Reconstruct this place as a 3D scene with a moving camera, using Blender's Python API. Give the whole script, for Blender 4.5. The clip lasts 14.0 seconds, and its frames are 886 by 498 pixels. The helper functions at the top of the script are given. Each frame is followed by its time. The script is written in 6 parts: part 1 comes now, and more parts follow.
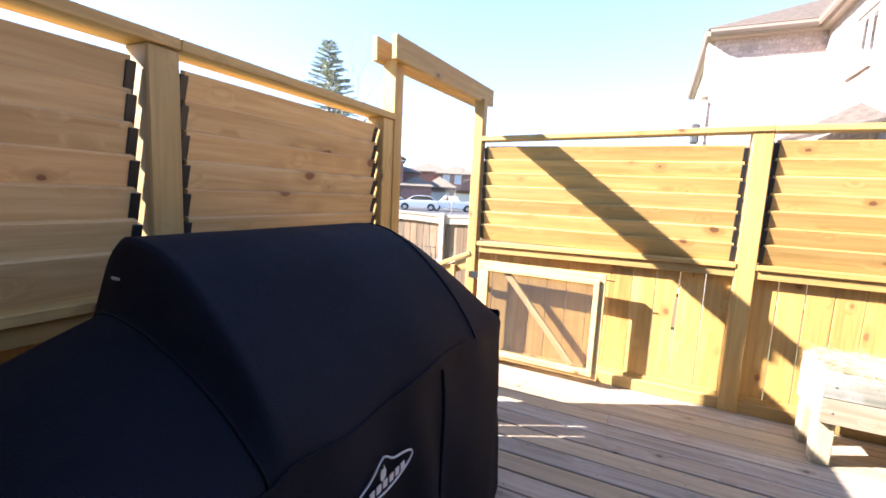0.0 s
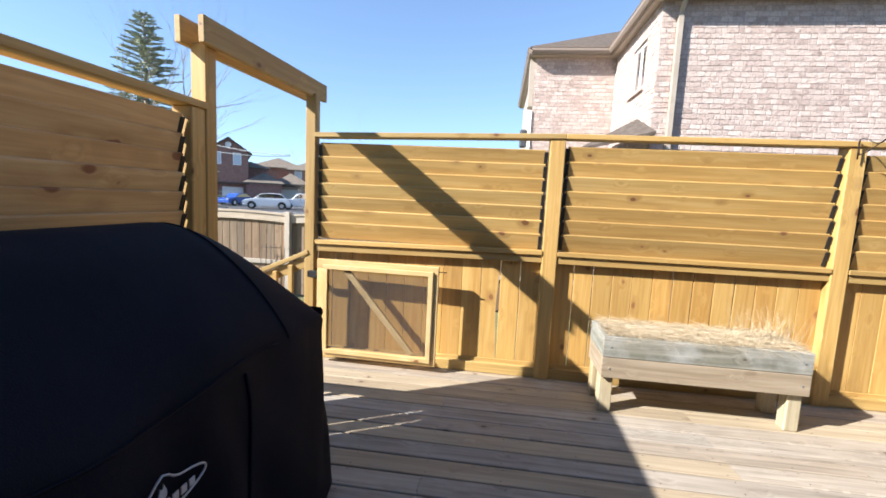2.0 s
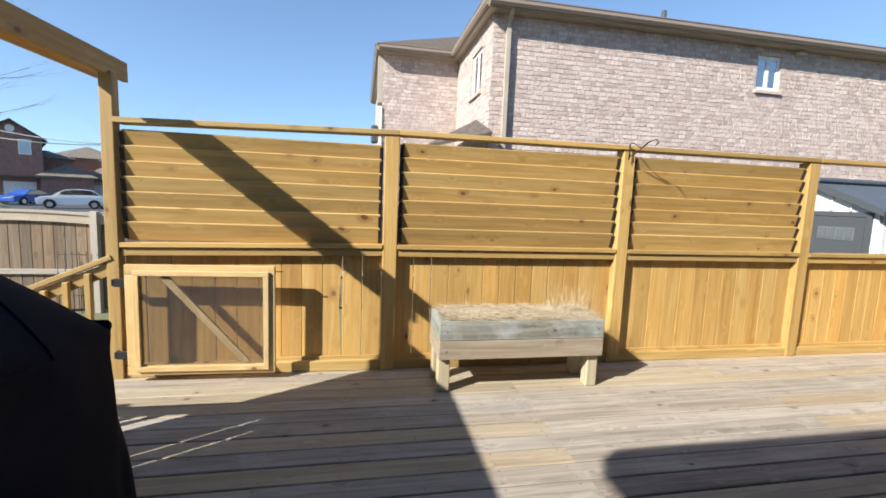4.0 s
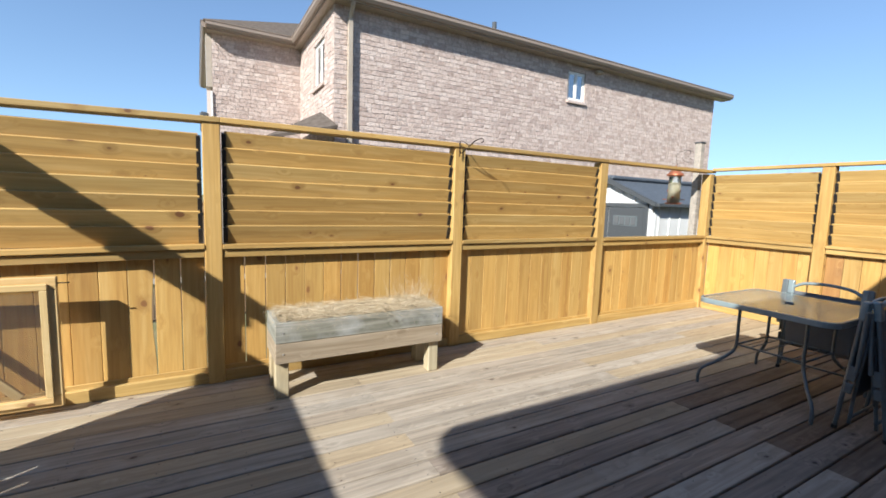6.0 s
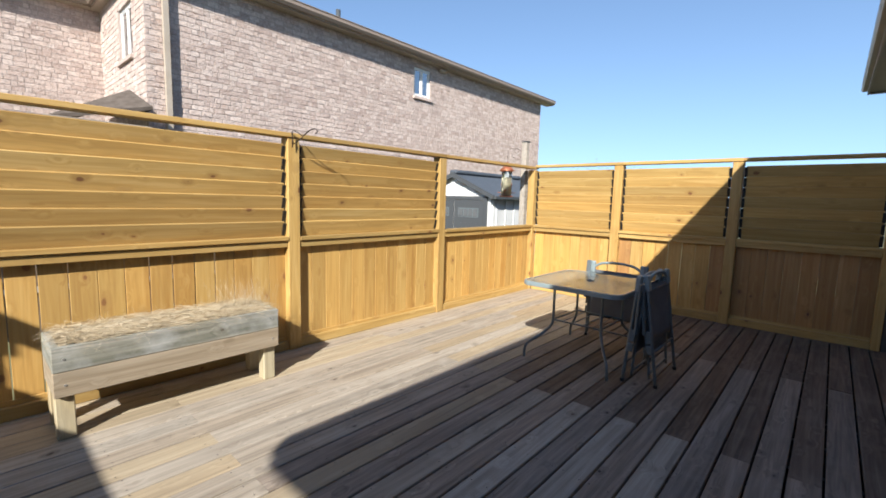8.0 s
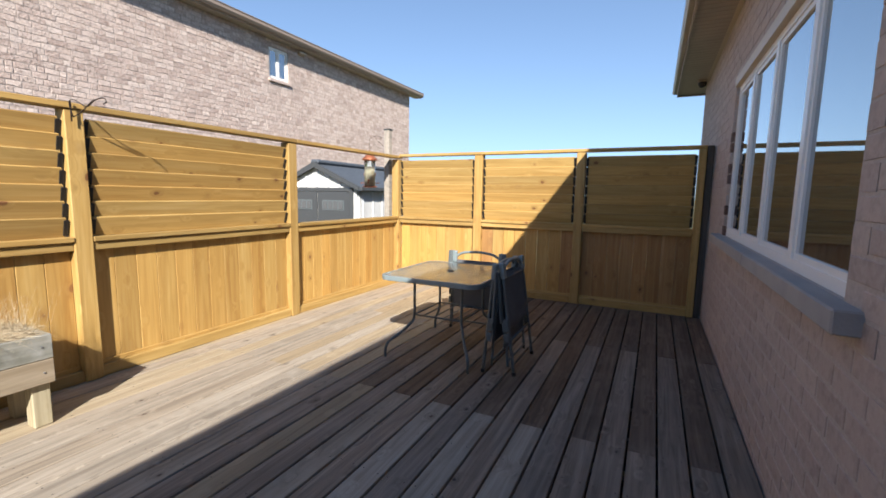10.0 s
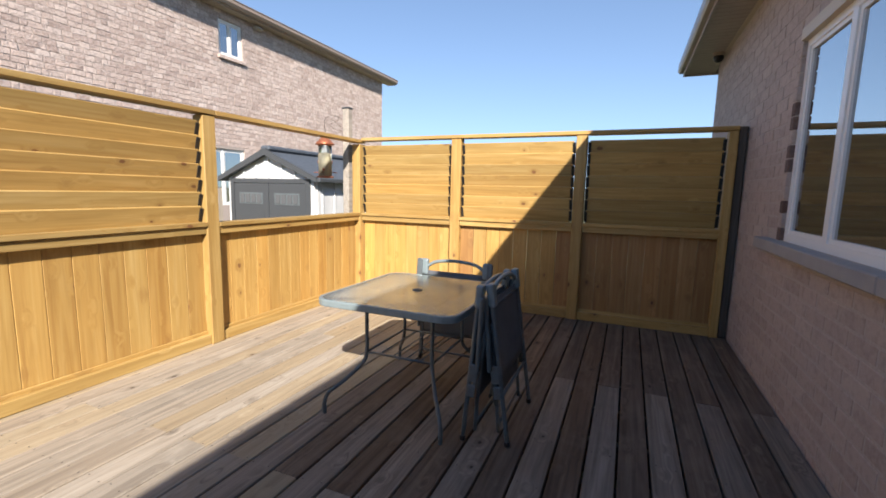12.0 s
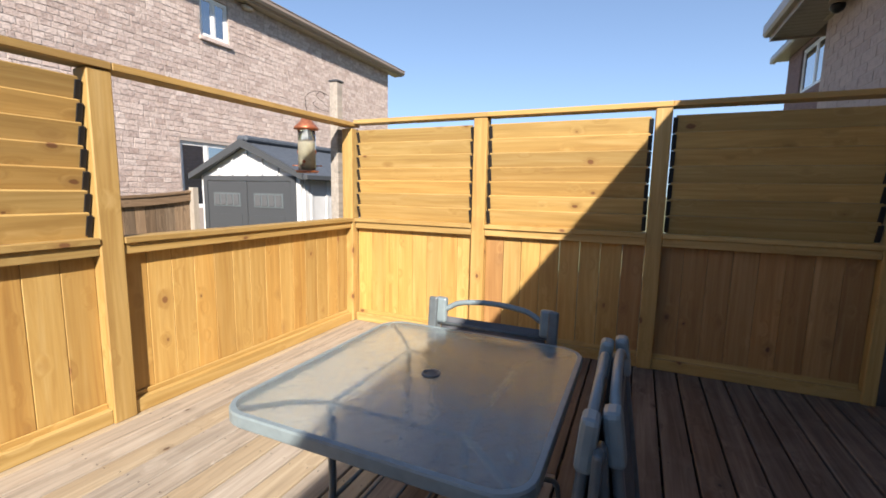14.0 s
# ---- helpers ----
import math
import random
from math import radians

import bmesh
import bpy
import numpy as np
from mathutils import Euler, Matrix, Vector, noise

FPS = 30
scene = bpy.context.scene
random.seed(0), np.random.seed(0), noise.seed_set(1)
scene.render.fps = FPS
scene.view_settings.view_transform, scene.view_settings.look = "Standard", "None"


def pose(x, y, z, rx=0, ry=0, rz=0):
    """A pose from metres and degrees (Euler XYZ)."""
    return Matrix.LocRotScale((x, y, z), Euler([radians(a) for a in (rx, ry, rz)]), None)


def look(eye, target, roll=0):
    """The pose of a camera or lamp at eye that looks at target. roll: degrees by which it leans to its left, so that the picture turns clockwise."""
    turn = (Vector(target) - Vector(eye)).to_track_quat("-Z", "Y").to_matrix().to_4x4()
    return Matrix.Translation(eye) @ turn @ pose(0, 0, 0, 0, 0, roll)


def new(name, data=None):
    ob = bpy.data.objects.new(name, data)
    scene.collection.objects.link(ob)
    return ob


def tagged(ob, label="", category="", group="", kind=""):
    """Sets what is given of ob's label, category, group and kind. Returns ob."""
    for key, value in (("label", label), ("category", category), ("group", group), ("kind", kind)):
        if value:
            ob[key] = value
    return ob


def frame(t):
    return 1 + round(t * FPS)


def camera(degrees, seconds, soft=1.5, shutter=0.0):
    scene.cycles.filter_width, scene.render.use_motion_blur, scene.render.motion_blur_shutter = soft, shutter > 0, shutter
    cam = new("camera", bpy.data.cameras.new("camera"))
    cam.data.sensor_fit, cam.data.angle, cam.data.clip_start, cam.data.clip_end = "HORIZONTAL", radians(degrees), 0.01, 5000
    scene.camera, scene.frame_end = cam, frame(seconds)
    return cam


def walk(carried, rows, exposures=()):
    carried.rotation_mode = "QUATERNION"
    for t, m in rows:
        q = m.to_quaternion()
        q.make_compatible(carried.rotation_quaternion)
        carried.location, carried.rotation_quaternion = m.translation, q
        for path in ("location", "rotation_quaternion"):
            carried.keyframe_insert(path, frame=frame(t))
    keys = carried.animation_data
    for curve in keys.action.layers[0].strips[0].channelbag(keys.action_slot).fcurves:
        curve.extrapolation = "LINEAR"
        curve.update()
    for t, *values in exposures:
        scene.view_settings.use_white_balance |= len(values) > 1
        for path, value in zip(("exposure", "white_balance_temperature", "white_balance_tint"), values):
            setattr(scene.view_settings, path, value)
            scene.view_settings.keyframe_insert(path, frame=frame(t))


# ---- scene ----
cam = camera(91.4, 14.0, soft=1.75)
SKY, SUN = 0.135, 5.0
PATH = [
    (0, (0.113, 0.233, 1.42), (-0.75, 2.019, 1.166), 2.8),
    (0.5, (0.165, 0.251, 1.416), (-0.554, 2.101, 1.17), 2.8),
    (1, (0.207, 0.258, 1.413), (-0.358, 2.161, 1.172), 2.8),
    (1.5, (0.249, 0.255, 1.415), (-0.161, 2.198, 1.181), 2.7),
    (2, (0.287, 0.248, 1.423), (0.037, 2.219, 1.191), 2.8),
    (2.5, (0.329, 0.235, 1.42), (0.237, 2.22, 1.194), 2.6),
    (3, (0.375, 0.234, 1.422), (0.438, 2.22, 1.198), 2.5),
    (5.5, (0.57, 0.194, 1.419), (1.409, 1.997, 1.198), 2.0),
    (6, (0.604, 0.178, 1.414), (1.586, 1.906, 1.196), 1.9),
    (6.5, (0.652, 0.157, 1.423), (1.768, 1.802, 1.2), 1.8),
    (7, (0.7, 0.145, 1.421), (1.943, 1.696, 1.195), 1.6),
    (7.5, (0.747, 0.119, 1.417), (2.107, 1.568, 1.193), 1.5),
    (8, (0.769, 0.113, 1.423), (2.248, 1.44, 1.194), 1.6),
    (8.5, (0.806, 0.117, 1.386), (2.392, 1.316, 1.17), 1.5),
    (9, (0.897, 0.084, 1.418), (2.564, 1.163, 1.181), 1.5),
    (9.2, (0.928, 0.079, 1.41), (2.627, 1.108, 1.172), 1.3),
    (11.3, (1.797, 0.315, 1.371), (3.623, 1.087, 1.108), 1.3),
    (11.5, (1.906, 0.361, 1.367), (3.731, 1.135, 1.102), 1.2),
    (12, (2.168, 0.51, 1.35), (3.992, 1.286, 1.086), 1.3),
    (12.5, (2.458, 0.644, 1.345), (4.277, 1.432, 1.08), 1.2),
    (13, (2.757, 0.786, 1.35), (4.571, 1.583, 1.081), 1.2),
    (13.5, (3.058, 0.952, 1.342), (4.87, 1.755, 1.074), 1.1),
    (14, (3.363, 1.125, 1.33), (5.172, 1.937, 1.067), 1.1),
]
walk(cam, [(t, look(eye, target, roll)) for t, eye, target, roll in PATH], [(0, 2.6, 6450, 17), (1.5, 1.75, 6350, 12), (3, 1.28, 6300, 8), (6, 1.05, 6300, 7), (9, 1.05, 6500, 9), (12, 1.07, 6700, 12), (14, 1.07, 6800, 13)])

# ---- world, sun, exposure ----
SUN_DIR = Vector((1.79, 1.0, -1.346)).normalized()
world = bpy.data.worlds.new("world")
scene.world = world
world.use_nodes = True
wn = world.node_tree
sky = wn.nodes.new("ShaderNodeTexSky")
sky.sky_type = "NISHITA"
sky.sun_disc = False
sky.sun_elevation = math.asin(-SUN_DIR.z)
sky.sun_rotation = math.atan2(-SUN_DIR.x, -SUN_DIR.y)
sky.altitude, sky.air_density, sky.dust_density, sky.ozone_density = 1200, 0.9, 0.0, 2.0
wn.nodes["Background"].inputs["Strength"].default_value = SKY
# the haze near the horizon never grows much brighter than the sky above it
over = wn.nodes.new("ShaderNodeVectorMath")
over.operation = "MULTIPLY_ADD"
over.inputs[1].default_value = [SKY / c for c in (0.52, 0.87, 1.45)]
over.inputs[2].default_value = (1, 1, 1)
soft = wn.nodes.new("ShaderNodeVectorMath")
soft.operation = "DIVIDE"
wn.links.new(sky.outputs[0], over.inputs[0])
wn.links.new(sky.outputs[0], soft.inputs[0])
wn.links.new(over.outputs[0], soft.inputs[1])
wn.links.new(soft.outputs[0], wn.nodes["Background"].inputs["Color"])
sun = new("sun", bpy.data.lights.new("sun", "SUN"))
sun.data.energy, sun.data.angle, sun.data.color = SUN, radians(0.55), (1.0, 0.955, 0.89)
sun.matrix_world = look((0, 0, 20), Vector((0, 0, 20)) + SUN_DIR)


# ---- materials ----
class Mat:
    """A small builder of node materials."""

    def __init__(self, name, rough=0.6, metal=0.0, spec=0.5):
        self.m = bpy.data.materials.new(name)
        self.m.use_nodes = True
        self.nt = self.m.node_tree
        self.b = self.nt.nodes["Principled BSDF"]
        self.b.inputs["Roughness"].default_value = rough
        self.b.inputs["Metallic"].default_value = metal
        self.b.inputs["Specular IOR Level"].default_value = spec

    def node(self, kind, **kw):
        n = self.nt.nodes.new(kind)
        for k, v in kw.items():
            n.inputs[k].default_value = v
        return n

    def link(self, a, b):
        self.nt.links.new(a, b)
        return self

    def coords(self, scale=(1, 1, 1), rand=True, world_space=False):
        tc = self.nt.nodes.new("ShaderNodeTexCoord")
        mp = self.nt.nodes.new("ShaderNodeMapping")
        mp.inputs["Scale"].default_value = scale
        if world_space:
            g = self.nt.nodes.new("ShaderNodeNewGeometry")
            self.link(g.outputs["Position"], mp.inputs["Vector"])
        elif rand:
            oi = self.nt.nodes.new("ShaderNodeObjectInfo")
            ml = self.nt.nodes.new("ShaderNodeMath")
            ml.operation = "MULTIPLY"
            ml.inputs[1].default_value = 37.0
            self.link(oi.outputs["Random"], ml.inputs[0])
            ad = self.nt.nodes.new("ShaderNodeVectorMath")
            ad.operation = "ADD"
            self.link(tc.outputs["Object"], ad.inputs[0])
            self.link(ml.outputs[0], ad.inputs[1])
            self.link(ad.outputs[0], mp.inputs["Vector"])
        else:
            self.link(tc.outputs["Object"], mp.inputs["Vector"])
        return mp.outputs["Vector"]

    def noise(self, vec, scale=1.0, detail=4.0, rough=0.55, dist=0.0):
        n = self.nt.nodes.new("ShaderNodeTexNoise")
        n.inputs["Scale"].default_value = scale
        n.inputs["Detail"].default_value = detail
        n.inputs["Roughness"].default_value = rough
        n.inputs["Distortion"].default_value = dist
        self.link(vec, n.inputs["Vector"])
        return n.outputs["Fac"]

    def ramp(self, fac, stops):
        r = self.nt.nodes.new("ShaderNodeValToRGB")
        el = r.color_ramp.elements
        el[0].position, el[0].color = stops[0][0], (*stops[0][1], 1)
        el[1].position, el[1].color = stops[-1][0], (*stops[-1][1], 1)
        for p, c in stops[1:-1]:
            e = el.new(p)
            e.color = (*c, 1)
        self.link(fac, r.inputs["Fac"])
        return r.outputs["Color"]

    def mix(self, fac, a, b, mode="MIX"):
        n = self.nt.nodes.new("ShaderNodeMix")
        n.data_type, n.blend_type = "RGBA", mode
        for val, k in ((fac, 0), (a, 6), (b, 7)):
            if isinstance(val, (int, float)):
                n.inputs[k].default_value = val if k == 0 else (val, val, val, 1)
            elif isinstance(val, tuple):
                n.inputs[k].default_value = (*val, 1)
            else:
                self.link(val, n.inputs[k])
        return n.outputs[2]

    def maprange(self, v, a, b, c=0.0, d=1.0):
        n = self.nt.nodes.new("ShaderNodeMapRange")
        for k, x in enumerate((a, b, c, d), 1):
            n.inputs[k].default_value = x
        self.link(v, n.inputs[0])
        return n.outputs[0]

    def rand(self):
        return self.nt.nodes.new("ShaderNodeObjectInfo").outputs["Random"]

    def island(self):
        return self.nt.nodes.new("ShaderNodeNewGeometry").outputs["Random Per Island"]

    def color(self, c):
        if isinstance(c, tuple):
            self.b.inputs["Base Color"].default_value = (*c, 1)
        else:
            self.link(c, self.b.inputs["Base Color"])
        return self

    def bump(self, h, strength=0.3, distance=0.01):
        n = self.nt.nodes.new("ShaderNodeBump")
        n.inputs["Strength"].default_value = strength
        n.inputs["Distance"].default_value = distance
        self.link(h, n.inputs["Height"])
        self.link(n.outputs[0], self.b.inputs["Normal"])
        return self


def wood(name, dark, mid, light, knot=(0.16, 0.07, 0.025), rough=0.62, knots=0.085, blotch=None, tone=0.25, streak=0.5, hue=(1.08, 0.93, 0.78), figure=0.3, sparse=0.38):
    """Sawn softwood with its length along the object's own x."""
    w = Mat(name, rough)
    base = w.coords()
    sc = w.nt.nodes.new("ShaderNodeMapping")
    sc.inputs["Scale"].default_value = (4.6, 7.0, 7.0)
    w.link(base, sc.inputs["Vector"])
    vo = w.nt.nodes.new("ShaderNodeTexVoronoi")
    vo.inputs["Scale"].default_value = 1.0
    wob = w.nt.nodes.new("ShaderNodeTexNoise")
    wob.inputs["Scale"].default_value = 9.0
    w.link(base, wob.inputs["Vector"])
    wadd = w.nt.nodes.new("ShaderNodeVectorMath")
    wadd.operation = "MULTIPLY_ADD"
    wadd.inputs[1].default_value = (0.22, 0.22, 0.22)
    w.link(wob.outputs["Color"], wadd.inputs[0])
    w.link(sc.outputs[0], wadd.inputs[2])
    w.link(wadd.outputs[0], vo.inputs["Vector"])
    d = vo.outputs["Distance"]
    sg = w.nt.nodes.new("ShaderNodeMapping")
    sg.inputs["Scale"].default_value = (1.1, 26, 26)
    w.link(base, sg.inputs["Vector"])
    warp = w.maprange(d, 0.0, 0.35, 1.1, 0.0)
    av = w.nt.nodes.new("ShaderNodeVectorMath")
    av.operation = "ADD"
    w.link(sg.outputs[0], av.inputs[0])
    w.link(warp, av.inputs[1])
    grain = w.noise(av.outputs[0], 1.0, 5, 0.6, 0.6)
    sf = w.nt.nodes.new("ShaderNodeMapping")
    sf.inputs["Scale"].default_value = (6, 160, 160)
    w.link(base, sf.inputs["Vector"])
    fine = w.noise(sf.outputs[0], 1.0, 3)
    col = w.ramp(grain, [(0.28, dark), (0.5, mid), (0.72, light)])
    fr = w.nt.nodes.new("ShaderNodeMath")
    fr.operation = "PINGPONG"
    fr.inputs[1].default_value = 0.13
    w.link(w.rand(), fr.inputs[0])
    col = w.mix(w.maprange(fr.outputs[0], 0, 0.13), col, w.mix(1.0, col, hue, "MULTIPLY"))
    # flat-sawn figure: contour lines of a stretched noise, bent round the knots
    sw = w.nt.nodes.new("ShaderNodeMapping")
    sw.inputs["Scale"].default_value = (0.55, 9, 9)
    w.link(base, sw.inputs["Vector"])
    bend = w.nt.nodes.new("ShaderNodeVectorMath")
    bend.operation = "ADD"
    w.link(sw.outputs[0], bend.inputs[0])
    w.link(w.maprange(d, 0.0, 0.4, 0.3, 0.0), bend.inputs[1])
    ring = w.nt.nodes.new("ShaderNodeMath")
    ring.operation = "MULTIPLY"
    ring.inputs[1].default_value = 8.0
    w.link(w.noise(bend.outputs[0], 1.0, 1.0, 0.4), ring.inputs[0])
    fold = w.nt.nodes.new("ShaderNodeMath")
    fold.operation = "PINGPONG"
    fold.inputs[1].default_value = 0.5
    w.link(ring.outputs[0], fold.inputs[0])
    col = w.mix(w.maprange(fold.outputs[0], 0.22, 0.5, 0.0, figure), col, dark)
    big = w.noise(base, 1.3, 3)
    tonev = w.maprange(w.rand(), 0, 1, 1 - tone, 1 + tone * 0.55)
    col = w.mix(1.0, col, tonev, "MULTIPLY")
    col = w.mix(w.maprange(big, 0.35, 0.7, 0, streak), col, w.mix(1.0, col, 0.78, "MULTIPLY"))
    col = w.mix(w.maprange(fine, 0.45, 0.75, 0, 0.25), col, dark)
    if blotch:
        bm_ = w.noise(base, 3.0, 5, 0.65)
        col = w.mix(w.maprange(bm_, 0.5, 0.72, 0, 0.4), col, blotch)
    # knots of uneven size, missing from many places
    cell = w.nt.nodes.new("ShaderNodeSeparateColor")
    w.link(vo.outputs["Color"], cell.inputs[0])
    size = w.maprange(cell.outputs[0], sparse, 1.0, knots * 0.05, knots * 1.55)
    ratio = w.nt.nodes.new("ShaderNodeMath")
    ratio.operation = "DIVIDE"
    w.link(d, ratio.inputs[0])
    w.link(size, ratio.inputs[1])
    halo = w.maprange(ratio.outputs[0], 0.9, 2.8, 0.55, 0.0)
    col = w.mix(halo, col, tuple(0.45 * a + 0.55 * b for a, b in zip(knot, dark)))
    core = w.maprange(ratio.outputs[0], 0.75, 1.0, 1.0, 0.0)
    col = w.mix(core, col, knot)
    w.color(col)
    w.bump(w.mix(0.5, grain, fine), 0.25, 0.003)
    return w.m


M_pine = wood("treated_pine", (0.315, 0.19, 0.057), (0.415, 0.274, 0.092), (0.485, 0.34, 0.138), knot=(0.16, 0.07, 0.025), knots=0.1, sparse=0.3, tone=0.22, streak=0.3, hue=(1.05, 0.95, 0.82))
M_pine_board = wood("orange_pine", (0.35, 0.198, 0.056), (0.46, 0.292, 0.09), (0.52, 0.36, 0.138), knot=(0.22, 0.1, 0.034), knots=0.115, sparse=0.52, tone=0.2, streak=0.22, hue=(1.06, 0.94, 0.8))
# lighter copy of the pine, bounced light raised into its colour
M_pine_bounce = wood("bounce_lit_pine", (0.43, 0.265, 0.105), (0.55, 0.37, 0.165), (0.64, 0.46, 0.235), knot=(0.2, 0.08, 0.03), knots=0.16, sparse=0.3, tone=0.18, streak=0.3, hue=(1.04, 0.95, 0.86))
# darker, redder copy of the board pine with shade mixed into the colour
M_pine_shaded = wood("shaded_red_pine", (0.27, 0.135, 0.045), (0.35, 0.195, 0.07), (0.42, 0.255, 0.105), knot=(0.11, 0.045, 0.018), knots=0.13, tone=0.2, streak=0.3, hue=(1.06, 0.94, 0.8))
M_pine_pale = wood("pale_pine", (0.44, 0.31, 0.13), (0.56, 0.42, 0.2), (0.66, 0.52, 0.29), knots=0.11, tone=0.12, blotch=(0.7, 0.56, 0.36))
M_deck = wood("weathered_deck", (0.2, 0.169, 0.135), (0.33, 0.286, 0.233), (0.425, 0.375, 0.313), knot=(0.08, 0.055, 0.04), knots=0.065, tone=0.12, rough=0.75, blotch=(0.42, 0.375, 0.315), hue=(1.03, 0.97, 0.9), figure=0.3)
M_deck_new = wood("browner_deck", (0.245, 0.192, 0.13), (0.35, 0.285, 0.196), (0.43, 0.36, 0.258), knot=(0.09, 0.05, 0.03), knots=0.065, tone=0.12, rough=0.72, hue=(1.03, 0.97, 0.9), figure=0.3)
# browner boards whose tone also holds the shade beside the house
M_deck_half_shaded = wood("half_shaded_brown_deck", (0.13, 0.102, 0.08), (0.245, 0.203, 0.165), (0.36, 0.308, 0.26), knot=(0.05, 0.035, 0.025), knots=0.065, tone=0.12, rough=0.75, blotch=(0.29, 0.245, 0.2), hue=(1.05, 0.96, 0.88), figure=0.35)
M_deck_shaded = wood("shaded_brown_deck", (0.072, 0.049, 0.034), (0.145, 0.105, 0.076), (0.225, 0.175, 0.134), knot=(0.04, 0.025, 0.018), knots=0.065, tone=0.14, rough=0.75, blotch=(0.24, 0.185, 0.14), figure=0.35)
M_planter = wood("grey_planter_wood", (0.1, 0.105, 0.085), (0.2, 0.205, 0.175), (0.34, 0.345, 0.32), knot=(0.09, 0.07, 0.05), tone=0.1, rough=0.8, blotch=(0.52, 0.53, 0.53))
M_planter_b = wood("tan_planter_wood", (0.2, 0.155, 0.105), (0.3, 0.25, 0.18), (0.38, 0.33, 0.26), knot=(0.1, 0.06, 0.03), tone=0.1, rough=0.8)
M_leg = wood("weathered_leg_wood", (0.27, 0.23, 0.15), (0.4, 0.36, 0.245), (0.5, 0.46, 0.34), knot=(0.12, 0.08, 0.05), tone=0.15, rough=0.8, blotch=(0.3, 0.27, 0.2))
M_planter_dark = wood("dark_underdeck_wood", (0.045, 0.042, 0.04), (0.075, 0.072, 0.07), (0.14, 0.135, 0.13), rough=0.85)
M_darkpost = wood("dark_brown_wood", (0.07, 0.06, 0.052), (0.12, 0.105, 0.095), (0.19, 0.172, 0.158), rough=0.85)
M_oldfence = wood("old_fence_wood", (0.13, 0.09, 0.055), (0.2, 0.145, 0.095), (0.27, 0.205, 0.14), knot=(0.12, 0.08, 0.05), tone=0.4, rough=0.85)
M_oldgrey = wood("grey_fence_wood", (0.3, 0.27, 0.23), (0.38, 0.35, 0.3), (0.46, 0.43, 0.38), knot=(0.2, 0.16, 0.12), tone=0.15, rough=0.85)

M_greywood = wood("bleached_grey_wood", (0.22, 0.215, 0.2), (0.31, 0.305, 0.29), (0.4, 0.39, 0.37), knot=(0.16, 0.15, 0.13), tone=0.1, rough=0.85)

m = Mat("black_plastic", 0.45)
M_black = m.color((0.012, 0.012, 0.013)).m
m = Mat("dark_metal", 0.36, 0.0, 0.6)
M_frame = m.color(m.ramp(m.noise(m.coords(), 30, 3), [(0.3, (0.085, 0.1, 0.107)), (0.7, (0.115, 0.135, 0.142))])).m
m = Mat("pale_rim_metal", 0.32, 0.0, 0.6)
M_rimframe = m.color(m.ramp(m.noise(m.coords(), 20, 3), [(0.3, (0.17, 0.21, 0.22)), (0.7, (0.22, 0.27, 0.28))])).m
m = Mat("sling_mesh", 0.75)
v = m.coords((1, 1, 1))
wv = m.nt.nodes.new("ShaderNodeTexWave")
wv.inputs["Scale"].default_value = 120
m.link(v, wv.inputs["Vector"])
M_sling = m.color(m.mix(m.maprange(m.noise(v, 8, 3), 0.3, 0.7, 0.0, 0.5), (0.085, 0.09, 0.1), (0.13, 0.138, 0.15))).bump(wv.outputs["Fac"], 0.25, 0.001).m
m = Mat("cover_vinyl", 0.68, 0, 0.08)
v = m.coords()
M_cover = m.color(m.ramp(m.noise(v, 2.2, 5), [(0.3, (0.0034, 0.0045, 0.0085)), (0.7, (0.0065, 0.0085, 0.0165))])).bump(m.mix(0.3, m.noise(v, 7, 4), m.noise(v, 350, 2)), 0.6, 0.012).m
M_logo = Mat("grey_print", 0.6).color((0.42, 0.42, 0.43)).m
m = Mat("screw_metal", 0.6, 0.3)
M_screw = m.color((0.06, 0.05, 0.045)).m
M_wrought = Mat("wrought_iron", 0.5, 0.3).color((0.03, 0.02, 0.015)).m


def rough_brick(name, cols, mortarish=0.25, rough=0.88, sc=30, island=True, b=0.7, dist=0.012, mottle=0.5):
    m = Mat(name, rough)
    v = m.coords(rand=not island)
    r = m.island() if island else m.rand()
    col = m.ramp(r, [(i / (len(cols) - 1), c) for i, c in enumerate(cols)])
    n = m.noise(v, sc, 5, 0.65)
    col = m.mix(m.maprange(n, 0.42, 0.7, 0, mortarish), col, (0.62, 0.55, 0.5))
    n2 = m.noise(v, sc * 0.45, 4, 0.6)
    col = m.mix(m.maprange(n2, 0.48, 0.68, 0, mottle), col, m.mix(1.0, col, 0.62, "MULTIPLY"))
    m.color(col).bump(m.mix(0.5, n, n2), b, dist)
    return m.m


NB_COLS = [(0.36, 0.265, 0.225), (0.47, 0.36, 0.31), (0.55, 0.44, 0.385), (0.41, 0.31, 0.265), (0.58, 0.475, 0.42)]
M_nbbrick = rough_brick("tumbled_brick", NB_COLS, 0.45, sc=34, b=1.0, dist=0.022, mottle=0.8)
M_nbbrick1 = rough_brick("tumbled_brick_single", NB_COLS, 0.45, sc=34, island=False, b=1.0, dist=0.022, mottle=0.8)
OWN_COLS = [(0.4, 0.315, 0.275), (0.46, 0.37, 0.325), (0.43, 0.34, 0.3), (0.49, 0.4, 0.35)]
M_ownbrick = rough_brick("smooth_brick", OWN_COLS, 0.22, sc=45, b=0.4, dist=0.006)
M_ownbrick1 = rough_brick("smooth_brick_single", OWN_COLS, 0.22, sc=45, island=False, b=0.4, dist=0.006)
DARK_COLS = [(0.1, 0.06, 0.05), (0.16, 0.1, 0.08), (0.13, 0.085, 0.075)]
